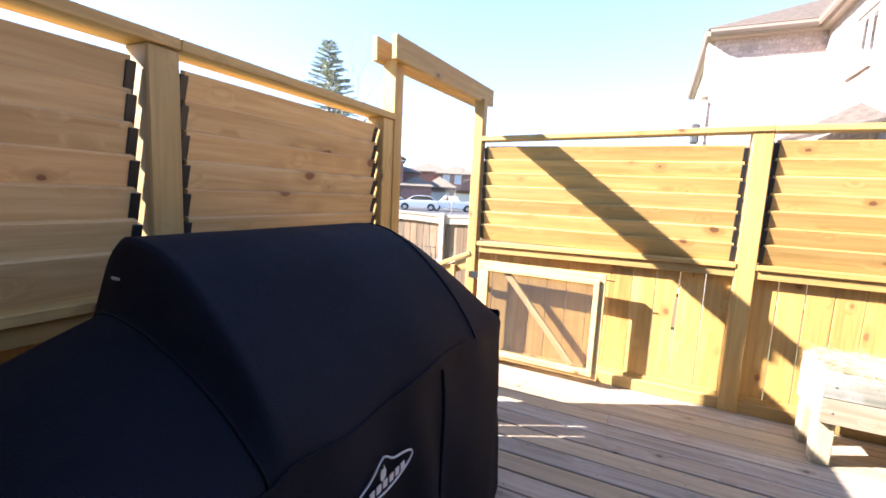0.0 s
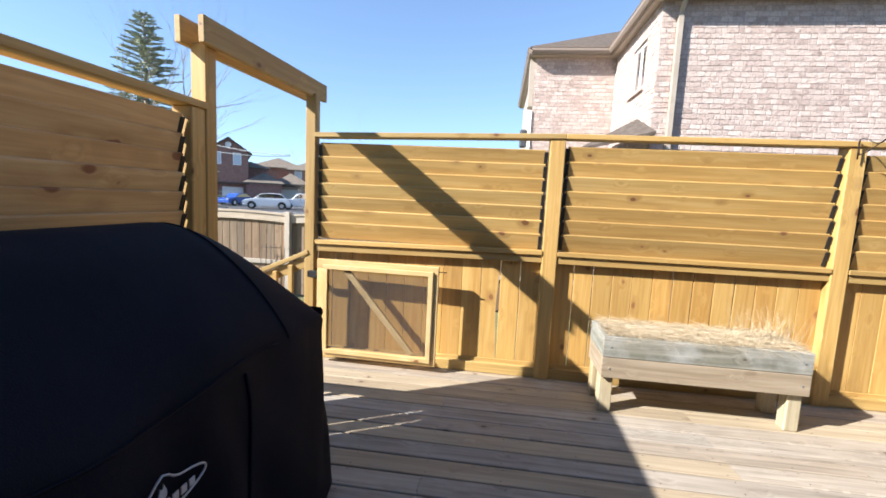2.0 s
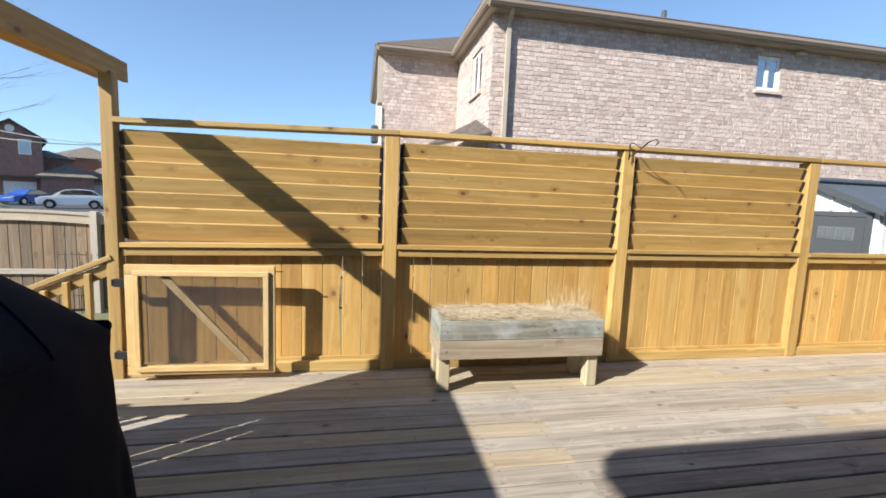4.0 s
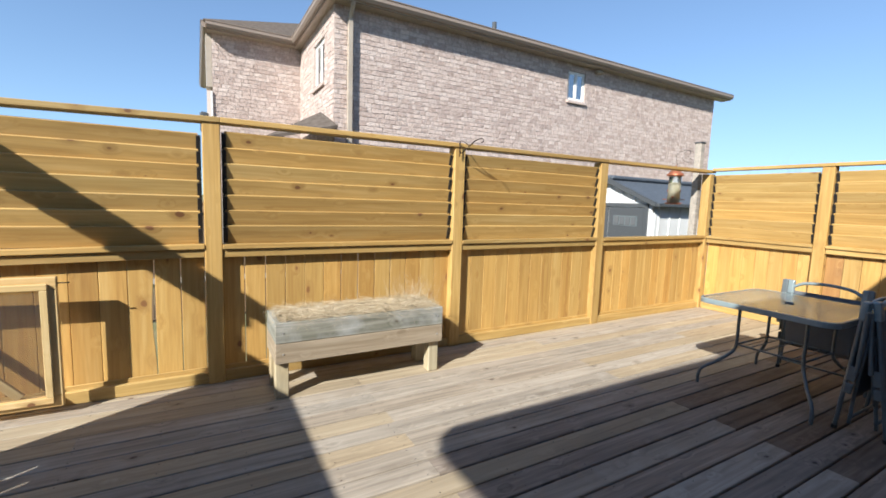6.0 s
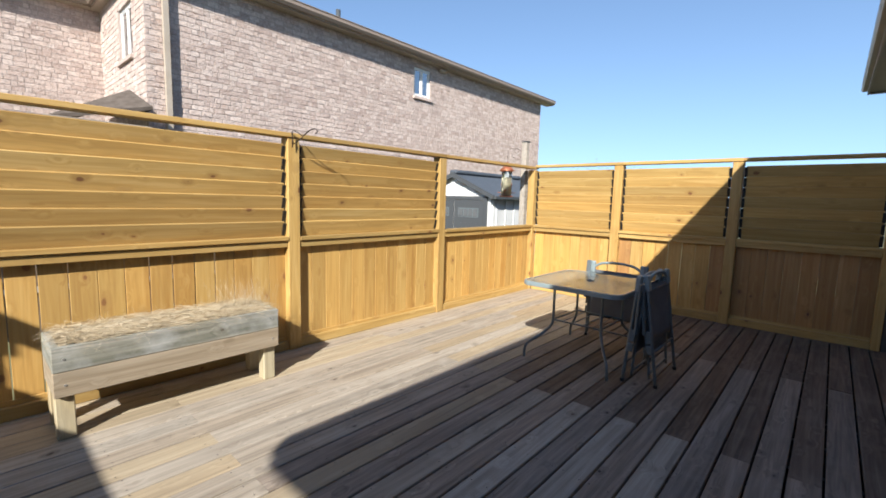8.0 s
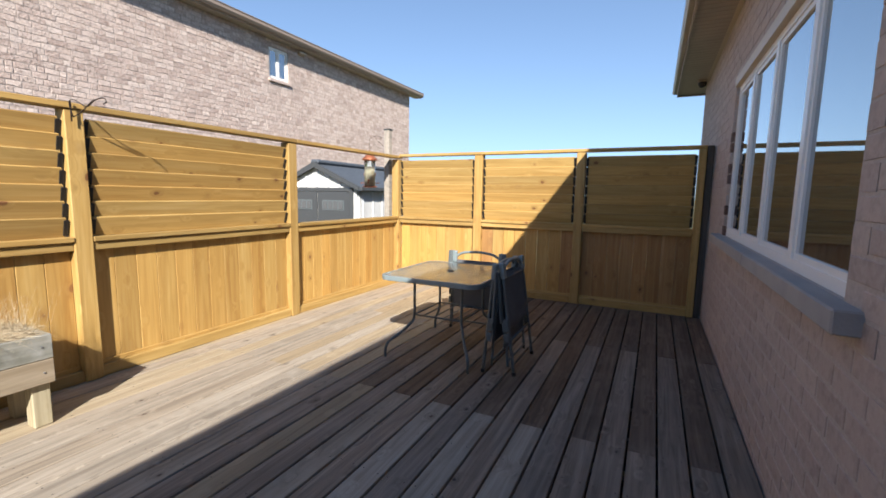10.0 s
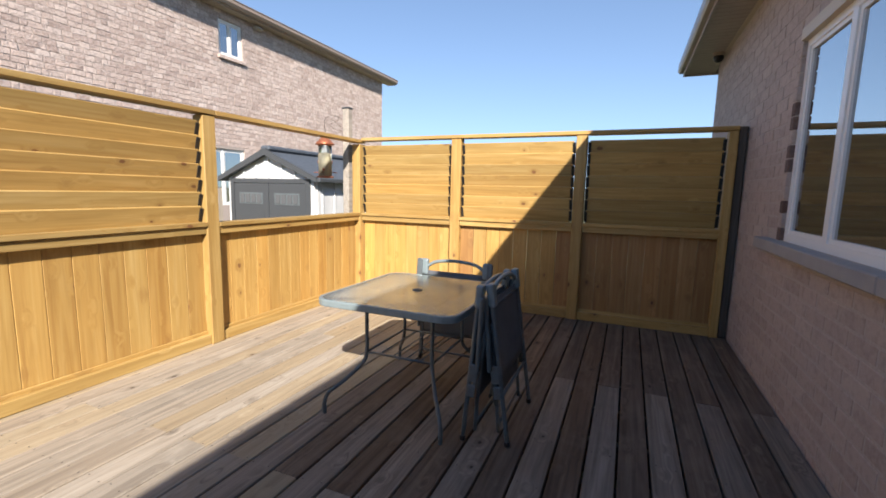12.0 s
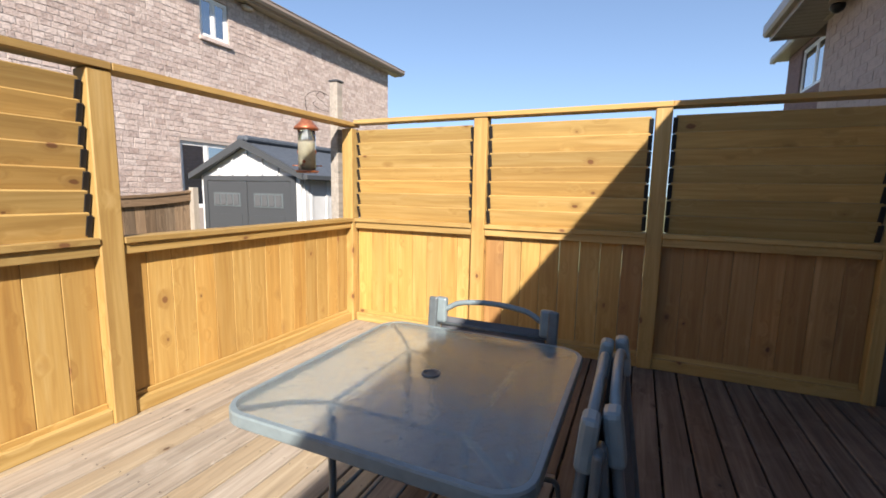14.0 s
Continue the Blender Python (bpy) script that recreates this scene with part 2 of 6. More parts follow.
M_darkbrick = rough_brick("dark_brick", DARK_COLS, 0.1, sc=45, island=False)
M_duskbrick = rough_brick("dusky_red_brick", [(0.2, 0.11, 0.095), (0.26, 0.15, 0.13), (0.23, 0.13, 0.115)], 0.12, sc=45)
M_redbrick = rough_brick("red_brick", [(0.22, 0.115, 0.09), (0.27, 0.145, 0.115), (0.24, 0.13, 0.1)], 0.12, sc=3)
m = Mat("mortar", 0.95)
M_mortar = m.color(m.ramp(m.noise(m.coords(), 60, 4), [(0.3, (0.32, 0.265, 0.235)), (0.7, (0.43, 0.365, 0.325))])).m
m = Mat("own_mortar", 0.95)
M_mortar2 = m.color(m.ramp(m.noise(m.coords(), 60, 4), [(0.3, (0.41, 0.345, 0.305)), (0.7, (0.5, 0.43, 0.385))])).m
m = Mat("concrete_sill", 0.85)
v = m.coords()
M_sill = m.color(m.mix(m.maprange(m.noise(v, 6, 5), 0.4, 0.7, 0, 0.6), (0.36, 0.34, 0.33), (0.27, 0.26, 0.26))).bump(m.noise(v, 90, 3), 0.4, 0.003).m
m = Mat("beige_aluminium", 0.4)
M_beige = m.color(m.ramp(m.noise(m.coords(), 4, 3), [(0.3, (0.36, 0.3, 0.235)), (0.7, (0.42, 0.355, 0.285))])).m
M_gutter = Mat("tan_gutter", 0.45).color((0.25, 0.195, 0.155)).m
M_beige_dark = Mat("brown_aluminium", 0.4).color((0.2, 0.15, 0.11)).m
m = Mat("white_vinyl", 0.35)
M_white = m.color(m.ramp(m.noise(m.coords(), 5, 3), [(0.3, (0.68, 0.67, 0.64)), (0.7, (0.78, 0.77, 0.74))])).m
M_white_clean = Mat("clean_white_vinyl", 0.35).color((0.86, 0.85, 0.83)).m
M_cream = Mat("cream_trim", 0.5).color((0.58, 0.5, 0.38)).m
m = Mat("shingles", 0.95)
M_shingle = m.color(m.mix(m.island(), (0.09, 0.07, 0.06), (0.17, 0.13, 0.11))).m
m = Mat("brown_roof", 0.95, 0.0, 0.1)
M_roof = m.color(m.ramp(m.noise(m.coords(), 9, 5), [(0.3, (0.085, 0.068, 0.056)), (0.7, (0.14, 0.115, 0.096))])).m
m = Mat("tan_shingles", 0.95, 0.0, 0.1)
M_farroof = m.color(m.ramp(m.noise(m.coords(), 2, 5), [(0.3, (0.15, 0.125, 0.1)), (0.7, (0.22, 0.185, 0.15))])).m
m = Mat("shed_roof", 0.7)
M_shedroof = m.color(m.ramp(m.noise(m.coords(), 20, 4), [(0.3, (0.05, 0.06, 0.075)), (0.7, (0.085, 0.1, 0.12))])).m
M_blindgrey = Mat("frosted_pane", 0.2).color((0.1, 0.105, 0.11)).m
M_sheddark = Mat("shed_dark_resin", 0.55).color((0.055, 0.06, 0.065)).m
m = Mat("shed_white_resin", 0.5)
M_shedwhite = m.color(m.ramp(m.noise(m.coords(), 3, 3), [(0.3, (0.56, 0.56, 0.55)), (0.7, (0.66, 0.66, 0.65))])).m
m = Mat("window_glass", 0.03, 0, 0.8)
m.b.inputs["IOR"].default_value = 3.0
m.b.inputs["Coat Weight"].default_value = 1.0
m.b.inputs["Coat IOR"].default_value = 2.2
m.b.inputs["Coat Roughness"].default_value = 0.02
M_glassdark = m.color((0.03, 0.035, 0.04)).m
m = Mat("clear_glass", 0.02)
m.b.inputs["Transmission Weight"].default_value = 1.0
m.b.inputs["IOR"].default_value = 1.45
M_glass = m.color((0.9, 0.95, 0.95)).m
m = Mat("textured_table_glass", 0.14, 0, 0.5)
v = m.coords(rand=False)
m.b.inputs["Transmission Weight"].default_value = 0.9
m.b.inputs["IOR"].default_value = 1.45
m.b.inputs["Roughness"].default_value = 0.025
M_tableglass = m.color((0.8, 0.88, 0.87)).bump(m.noise(v, 28, 2, 0.5, 1.5), 0.4, 0.004).m
m = Mat("clear_film", 0.12)
m.b.inputs["Transmission Weight"].default_value = 0.86
m.b.inputs["IOR"].default_value = 1.3
v = m.coords(rand=False)
M_film = m.color((0.19, 0.19, 0.19)).bump(m.noise(v, 5, 2, 0.5, 2.5), 0.35, 0.012).m
m = Mat("straw", 0.75)
M_straw = m.color(m.ramp(m.island(), [(0.0, (0.26, 0.185, 0.1)), (0.5, (0.48, 0.385, 0.25)), (1.0, (0.62, 0.54, 0.4))])).m
m = Mat("soil", 0.95)
M_soil = m.color(m.ramp(m.noise(m.coords(), 30, 5), [(0.3, (0.05, 0.035, 0.02)), (0.7, (0.3, 0.23, 0.13))])).bump(m.noise(m.coords(), 40, 4), 1, 0.02).m
m = Mat("copper", 0.4, 0.6)
M_copper = m.color(m.ramp(m.noise(m.coords(), 40, 4), [(0.3, (0.35, 0.1, 0.05)), (0.7, (0.5, 0.2, 0.1))])).m
m = Mat("seed", 0.8)
M_seed = m.color(m.ramp(m.noise(m.coords(), 120, 4), [(0.3, (0.34, 0.3, 0.2)), (0.7, (0.62, 0.56, 0.42))])).m
m = Mat("winter_lawn", 0.95)
v = m.coords(world_space=True)
M_lawn = m.color(m.mix(m.maprange(m.noise(v, 0.6, 6), 0.4, 0.65), m.ramp(m.noise(v, 30, 3), [(0.3, (0.13, 0.12, 0.05)), (0.7, (0.22, 0.19, 0.1))]), (0.09, 0.11, 0.04))).m
m = Mat("asphalt", 0.9)
v = m.coords(world_space=True)
M_asphalt = m.color(m.mix(m.maprange(m.noise(v, 0.5, 5), 0.4, 0.7), (0.045, 0.045, 0.05), (0.075, 0.075, 0.08))).m
m = Mat("concrete_paving", 0.9)
v = m.coords(world_space=True)
M_paving = m.color(m.ramp(m.noise(v, 2, 5), [(0.3, (0.38, 0.36, 0.34)), (0.7, (0.48, 0.46, 0.43))])).m
m = Mat("bark", 0.9)
M_bark = m.color(m.ramp(m.noise(m.coords((1, 1, 0.2)), 25, 4), [(0.3, (0.17, 0.145, 0.12)), (0.7, (0.29, 0.25, 0.21))])).m
m = Mat("needles", 0.7)
M_needle = m.color(m.ramp(m.island(), [(0.0, (0.19, 0.23, 0.16)), (0.6, (0.34, 0.39, 0.27)), (1.0, (0.5, 0.52, 0.36))])).m
M_carwhite = Mat("white_car_paint", 0.2).color((0.75, 0.75, 0.76)).m
M_carblue = Mat("blue_car_paint", 0.2).color((0.03, 0.08, 0.3)).m
M_tyre = Mat("tyre_rubber", 0.8).color((0.02, 0.02, 0.02)).m
M_rim = Mat("alloy_rim", 0.3, 0.8).color((0.5, 0.5, 0.5)).m
M_lamp = Mat("tail_lamp_red", 0.2).color((0.35, 0.02, 0.02)).m

# ---- mesh helpers ----
MESHES = {}


def thing(name, m4=None, label="", category="", group="", kind=""):
    ob = new(name)
    ob.empty_display_size = 0.1
    if m4 is not None:
        ob.matrix_world = m4
    return tagged(ob, label, category, group, kind)


def part(name, data, material, parent=None, label="", m4=None, smooth=False):
    if isinstance(data, bmesh.types.BMesh):
        me = bpy.data.meshes.new(name)
        data.to_mesh(me)
        data.free()
    else:
        me = data
    if not me.materials:
        me.materials.append(material)
    if smooth:
        me.polygons.foreach_set("use_smooth", [True] * len(me.polygons))
    ob = new(name, me)
    if parent is not None:
        ob.parent = parent
    if m4 is not None:
        ob.matrix_basis = m4
    return tagged(ob, label)


def box_bm(sx, sy, sz, bev=0.0, seg=1):
    bm = bmesh.new()
    bmesh.ops.create_cube(bm, size=1)
    bmesh.ops.scale(bm, vec=(sx, sy, sz), verts=bm.verts)
    if bev:
        bmesh.ops.bevel(bm, geom=bm.edges[:], offset=bev, segments=seg, affect="EDGES", profile=0.5)
    return bm


def box_mesh(sx, sy, sz, mat, bev=0.003, seg=1):
    key = (round(sx, 4), round(sy, 4), round(sz, 4), mat.name, bev)
    if key not in MESHES:
        bm = box_bm(sx, sy, sz, bev, seg)
        me = bpy.data.meshes.new("box")
        bm.to_mesh(me)
        bm.free()
        me.materials.append(mat)
        MESHES[key] = me
    return MESHES[key]


def bar(name, lo, hi, mat, parent=None, bev=0.003, label="", rot=(0, 0, 0), along="auto"):
    """A box from corner lo to corner hi whose local x is its longest side, so that the grain runs along it."""
    lo, hi = Vector(lo), Vector(hi)
    c, s = (lo + hi) / 2, hi - lo
    ax = max(range(3), key=lambda i: s[i]) if along == "auto" else "xyz".index(along)
    if ax == 0:
        r, dims = Matrix(), (s.x, s.y, s.z)
    elif ax == 1:
        r, dims = pose(0, 0, 0, 0, 0, 90), (s.y, s.x, s.z)
    else:
        r, dims = pose(0, 0, 0, 0, -90, 0), (s.z, s.y, s.x)
    return part(name, box_mesh(*dims, mat, bev), mat, parent, label, pose(*c, *rot) @ r)


def tube_bm(points, r, n=8, closed=False, bm=None):
    bm = bm or bmesh.new()
    pts = [Vector(p) for p in points]
    rings = []
    up = Vector((0, 0, 1))
    prev = None
    for i, p in enumerate(pts):
        a = pts[i - 1] if i or closed else p
        b = pts[(i + 1) % len(pts)] if i + 1 < len(pts) or closed else p
        t = (b - a).normalized()
        if prev is None:
            s = t.cross(up)
            s = s if s.length > 1e-3 else t.cross(Vector((1, 0, 0)))
        else:
            s = prev - t * prev.dot(t)
        s.normalize()
        prev = s
        q = t.cross(s)
        rr = r[i] if isinstance(r, (list, tuple)) else r
        rings.append([bm.verts.new(p + rr * (math.cos(2 * math.pi * k / n) * s + math.sin(2 * math.pi * k / n) * q)) for k in range(n)])
    last = len(rings) if closed else len(rings) - 1
    for i in range(last):
        a, b = rings[i], rings[(i + 1) % len(rings)]
        for k in range(n):
            bm.faces.new((a[k], a[(k + 1) % n], b[(k + 1) % n], b[k]))
    if not closed:
        bm.faces.new(rings[0][::-1])
        bm.faces.new(rings[-1])
    return bm


def smooth_path(points, n=6):
    """Catmull-Rom through the points."""
    p = [Vector(q) for q in points]
    p = [2 * p[0] - p[1]] + p + [2 * p[-1] - p[-2]]
    out = []
    for i in range(1, len(p) - 2):
        for k in range(n):
            t = k / n
            a, b, c, d = p[i - 1], p[i], p[i + 1], p[i + 2]
            out.append(0.5 * (2 * b + (c - a) * t + (2 * a - 5 * b + 4 * c - d) * t * t + (3 * b - a - 3 * c + d) * t ** 3))
    out.append(p[-2])
    return out


def tube(name, points, r, mat, parent=None, n=8, closed=False, label="", m4=None):
    return part(name, tube_bm(points, r, n, closed), mat, parent, label, m4, smooth=True)


def prism_bm(outline, depth, axis="y"):
    """An outline in the plane across axis, given depth along it from 0."""
    bm = bmesh.new()
    f = {"y": lambda a, b, d: (a, d, b), "x": lambda a, b, d: (d, a, b), "z": lambda a, b, d: (a, b, d)}[axis]
    lo = [bm.verts.new(f(a, b, 0)) for a, b in outline]
    hi = [bm.verts.new(f(a, b, depth)) for a, b in outline]
    n = len(outline)
    bm.faces.new(lo)
    bm.faces.new(hi[::-1])
    for i in range(n):
        bm.faces.new((lo[i], hi[i], hi[(i + 1) % n], lo[(i + 1) % n]))
    bmesh.ops.recalc_face_normals(bm, faces=bm.faces)
    return bm


def boxes_mesh(name, boxes):
    """One mesh of many boxes: each a list of eight corners in the order of a cube."""
    vs, fs = [], []
    for b in boxes:
        k = len(vs)
        vs += b
        fs += [(k, k + 3, k + 2, k + 1), (k + 4, k + 5, k + 6, k + 7), (k, k + 1, k + 5, k + 4), (k + 1, k + 2, k + 6, k + 5), (k + 2, k + 3, k + 7, k + 6), (k + 3, k, k + 4, k + 7)]
    me = bpy.data.meshes.new(name)
    me.from_pydata(vs, [], fs)
    return me


def welded(me):
    """Boxes that touch joined into one body, without the faces between them."""
    bm = bmesh.new()
    bm.from_mesh(me)
    bmesh.ops.remove_doubles(bm, verts=bm.verts, dist=1e-5)
    seen = {}
    for f in bm.faces:
        seen.setdefault(frozenset(v.index for v in f.verts), []).append(f)
    bmesh.ops.delete(bm, geom=[f for fs in seen.values() if len(fs) > 1 for f in fs], context="FACES")
    bm.to_mesh(me)
    bm.free()
    return me


def corners(x0, y0, z0, x1, y1, z1):
    return [(x0, y0, z0), (x1, y0, z0), (x1, y1, z0), (x0, y1, z0), (x0, y0, z1), (x1, y0, z1), (x1, y1, z1), (x0, y1, z1)]


# ---- large structure ----
GROUND = -0.6
NF, EF, WF, HW = 3.71, 6.93, -1.365, -0.45   # faces of the north, east and west fences, and of the house wall
PT = 0.115                                   # post width


def ground_sheet():
    bm = bmesh.new()
    n = 40
    grid = {}
    for i in range(n + 1):
        for j in range(n + 1):
            u, v2 = (i / n * 2 - 1), (j / n * 2 - 1)
            x, y = 900 * u * abs(u) ** 1.2, 900 * v2 * abs(v2) ** 1.2
            r = math.hypot(x, y)
            z = GROUND + (0.03 * noise.noise(Vector((x * 0.2, y * 0.2, 0))) if r < 30 else 0)
            grid[i, j] = bm.verts.new((x, y, z))
    for i in range(n):
        for j in range(n):
            bm.faces.new((grid[i, j], grid[i + 1, j], grid[i + 1, j + 1], grid[i, j + 1]))
    tagged(part("ground", bm, M_lawn, smooth=True), "dormant winter lawn around the raised deck", "ground", kind="structure")


ground_sheet()


def polar(az, dist, z=0.0):
    return Vector((0.35 + dist * math.sin(radians(az)), 0.24 + dist * math.cos(radians(az)), z))


def road():
    o = polar(-30, 48, GROUND)
    m4 = pose(*o, 0, 0, 30)
    r = thing("road", m4, "grey asphalt street with parked cars", "road", kind="structure")
    part("road_surface", box_bm(60, 15, 0.06), M_asphalt, r, m4=pose(0, 0.5, 0.0))
    part("kerb", box_bm(60, 0.18, 0.15, 0.02), M_paving, r, m4=pose(0, -7.2, 0.05))
    part("kerb", box_bm(60, 0.18, 0.15, 0.02), M_paving, r, m4=pose(0, 8.2, 0.05))
    part("driveway", box_bm(14, 6, 0.07), M_asphalt, r, m4=pose(-2, 11.4, 0.0))


road()


def plank_mesh(length, width, thick, mat, bev=0.004):
    """A plank along x with eased long edges and square ends."""
    key = ("plank", round(length, 4), round(width, 4), mat.name)
    if key not in MESHES:
        bm = box_bm(length, width, thick)
        es = [e for e in bm.edges if abs(e.verts[0].co.x - e.verts[1].co.x) > 0.1]
        bmesh.ops.bevel(bm, geom=es, offset=bev, segments=1, affect="EDGES")
        me = bpy.data.meshes.new("plank")
        bm.to_mesh(me)
        bm.free()
        me.materials.append(mat)
        MESHES[key] = me
    return MESHES[key]


def deck():
    d = thing("deck_floor", pose(0, 0, 0), "weathered grey-brown timber deck of wide boards running along the fence", "deck", kind="structure")
    # dark joists below the boards deepen the gaps
    for k in range(22):
        xx = WF - 0.1 + k * 0.406
        bar("deck_joist", (xx, HW + 0.02, -0.24), (xx + 0.038, NF + 0.12, -0.042), M_planter_dark, d)
    # unseen boards added round the sides to keep daylight from under the deck
    bar("skirt_board", (WF - 0.12, NF + 0.125, GROUND), (EF + 0.14, NF + 0.145, -0.042), M_planter_dark, d)
    bar("skirt_board", (WF - 0.14, HW, GROUND), (WF - 0.121, NF + 0.145, -0.042), M_planter_dark, d)
    bar("skirt_board", (EF + 0.141, HW, GROUND), (EF + 0.16, NF + 0.145, -0.042), M_planter_dark, d)
    rng = random.Random(4)
    pitch, x0, x1 = 0.1528, WF - 0.12, EF + 0.14
    rows = []
    for k in range(-4, 25):
        y = 0.015 + pitch * k
        gap = 0.012 if y < 2.2 else 0.01 if y < 3.0 else 0.006
        lo, hi = max(y + gap / 2, HW + 0.01), min(y + pitch - gap / 2, NF + 0.13)
        if hi - lo < 0.03:
            continue
        rows.append((lo, hi))
        cuts = [x0, 1.67, 5.33, x1] if k % 2 else [x0, -0.03, 3.63, x1] if k in (2, 6, 14, 20) else [x0, 3.63, x1]
        for a, b in zip(cuts, cuts[1:]):
            u = rng.random()
            # south boards get the darker tones, with the house's shade put into their colour
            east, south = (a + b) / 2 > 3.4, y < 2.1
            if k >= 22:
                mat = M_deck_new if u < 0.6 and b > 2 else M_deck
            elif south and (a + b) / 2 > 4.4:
                mat = M_deck_shaded
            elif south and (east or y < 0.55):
                mat = M_deck_half_shaded
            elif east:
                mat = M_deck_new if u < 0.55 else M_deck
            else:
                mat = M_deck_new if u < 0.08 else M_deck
            dz = rng.uniform(-0.0015, 0.0015)
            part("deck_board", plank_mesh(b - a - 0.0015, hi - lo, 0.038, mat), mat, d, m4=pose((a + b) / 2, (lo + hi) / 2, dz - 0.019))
    # screw heads over the joists
    bm = bmesh.new()
    for k in range(21):
        for lo, hi in rows:
            for s in (0.024, hi - lo - 0.024):
                xx = x0 + 0.25 + k * 0.406 + rng.uniform(-0.012, 0.012)
                yy = lo + s + rng.uniform(-0.006, 0.006)
                if HW + 0.02 < yy < NF:
                    vs = [bm.verts.new((xx + 0.0042 * math.cos(a * math.pi / 3), yy + 0.0042 * math.sin(a * math.pi / 3), 0.0021)) for a in range(6)]
                    bm.faces.new(vs)
    tagged(part("screw_heads", bm, M_screw, d), kind="stuff")


deck()

# ---- fence ----
LOUVRE = 0.1125
TILT_DEG = 15.0


def louvre_mesh(length, mat):
    key = ("louvre", round(length, 3), mat.name)
    if key not in MESHES:
        bm = box_bm(length, 0.025, 0.14)
        es = [e for e in bm.edges if abs(e.verts[0].co.x - e.verts[1].co.x) > 0.1]
        bmesh.ops.bevel(bm, geom=es, offset=0.003, segments=1, affect="EDGES")
        me = bpy.data.meshes.new("louvre")
        bm.to_mesh(me)
        bm.free()
        me.materials.append(mat)
        MESHES[key] = me
    return MESHES[key]


def bracket_mesh():
    if "bracket" not in MESHES:
        bm = box_bm(0.03, 0.036, 0.112, 0.002)
        me = bpy.data.meshes.new("bracket")
        bm.to_mesh(me)
        bm.free()
        me.materials.append(M_black)
        MESHES["bracket"] = me
    return MESHES["bracket"]


def bay(x, y, rz, length, label, louvres=True, seed=0, rail0=0.0, rail1=PT, top=1.965, fall=0.0, mat=None, boards=None, clear=0.025):
    """A fence bay between two posts. Its own x runs along it and its own -y looks at the deck; y = 0 is the face of the posts."""
    rng = random.Random(seed)
    mat = mat or M_pine
    b = thing("louvred_fence", pose(x, y, 0, 0, 0, rz), label, "fence", "fences round the deck")
    L = length
    tilt = (0, -math.degrees(math.atan2(fall, L)), 0)
    t2, m2 = top - fall / 2, -0.3 * fall
    bar("top_rail", (-rail0, -0.012, t2 - 0.038), (L + rail1 - 0.001, 0.13, t2), M_pine, b, rot=tilt)
    bar("middle_rail", (0.001, -0.008, 1.017 + m2), (L - 0.001, 0.115, 1.052 + m2), M_pine, b, rot=(0, tilt[1] * 0.6, 0))
    bar("middle_rail", (0.001, 0.012, 0.955 + m2), (L - 0.001, 0.05, 1.015 + m2), M_pine, b, rot=(0, tilt[1] * 0.6, 0))
    bar("kick_board", (0.001, 0.016, 0.002), (L - 0.001, 0.054, 0.085), M_pine, b)
    bar("kick_board", (0.001, 0.056, 0.002), (L - 0.001, 0.066, 0.115), M_pine, b)
    if louvres:
        me = louvre_mesh(L - 2 * clear, mat)
        br = bracket_mesh()
        for i in range(7):
            z = 1.12 + m2 * 0.7 + i * (LOUVRE + (t2 - 1.955) / 6.5)
            lv = part("louvre_board", me, mat, b, m4=pose(L / 2, 0.055, z, TILT_DEG + rng.uniform(-0.8, 0.8), 0, rng.uniform(-0.12, 0.12)))
            for s in (-1, 1):
                part("louvre_bracket", br, M_black, lv, m4=pose(s * (L / 2 - clear + 0.002), 0, 0))
    n = max(1, round(L / 0.152))
    w = L / n
    for i in range(n):
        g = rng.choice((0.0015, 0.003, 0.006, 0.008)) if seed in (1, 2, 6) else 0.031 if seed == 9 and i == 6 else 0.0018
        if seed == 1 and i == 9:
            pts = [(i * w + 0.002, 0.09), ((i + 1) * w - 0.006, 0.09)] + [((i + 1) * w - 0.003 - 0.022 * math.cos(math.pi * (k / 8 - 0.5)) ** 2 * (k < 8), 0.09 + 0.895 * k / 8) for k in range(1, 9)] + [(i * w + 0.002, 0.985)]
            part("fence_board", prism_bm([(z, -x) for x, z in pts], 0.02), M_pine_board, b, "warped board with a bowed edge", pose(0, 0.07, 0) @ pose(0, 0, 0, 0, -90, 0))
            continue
        # boards is the share painted in the shade-toned pine
        bar("fence_board", (i * w + g / 2, 0.07, 0.09), ((i + 1) * w - g / 2, 0.09, 0.985), M_pine_shaded if boards and rng.random() < boards else M_pine_board, b, 0.003)
    return b


def post(x0, y0, x1, y1, top, label, z0=0.0, mat=None):
    c = ((x0 + x1) / 2, (y0 + y1) / 2)
    p = bar("fence_post", (x0, y0, z0), (x1, y1, top), mat or M_pine, None, 0.006)
    return tagged(p, label, "fence post", "fence posts round the deck")


NX = [(-1.30, -1.245), (0.64, 0.755), (2.71, 2.825), (4.69, 4.81), (EF - 0.02, EF + 0.1)]
EY = [(2.34, 2.46), (0.95, 1.06), (-0.365, -0.29)]


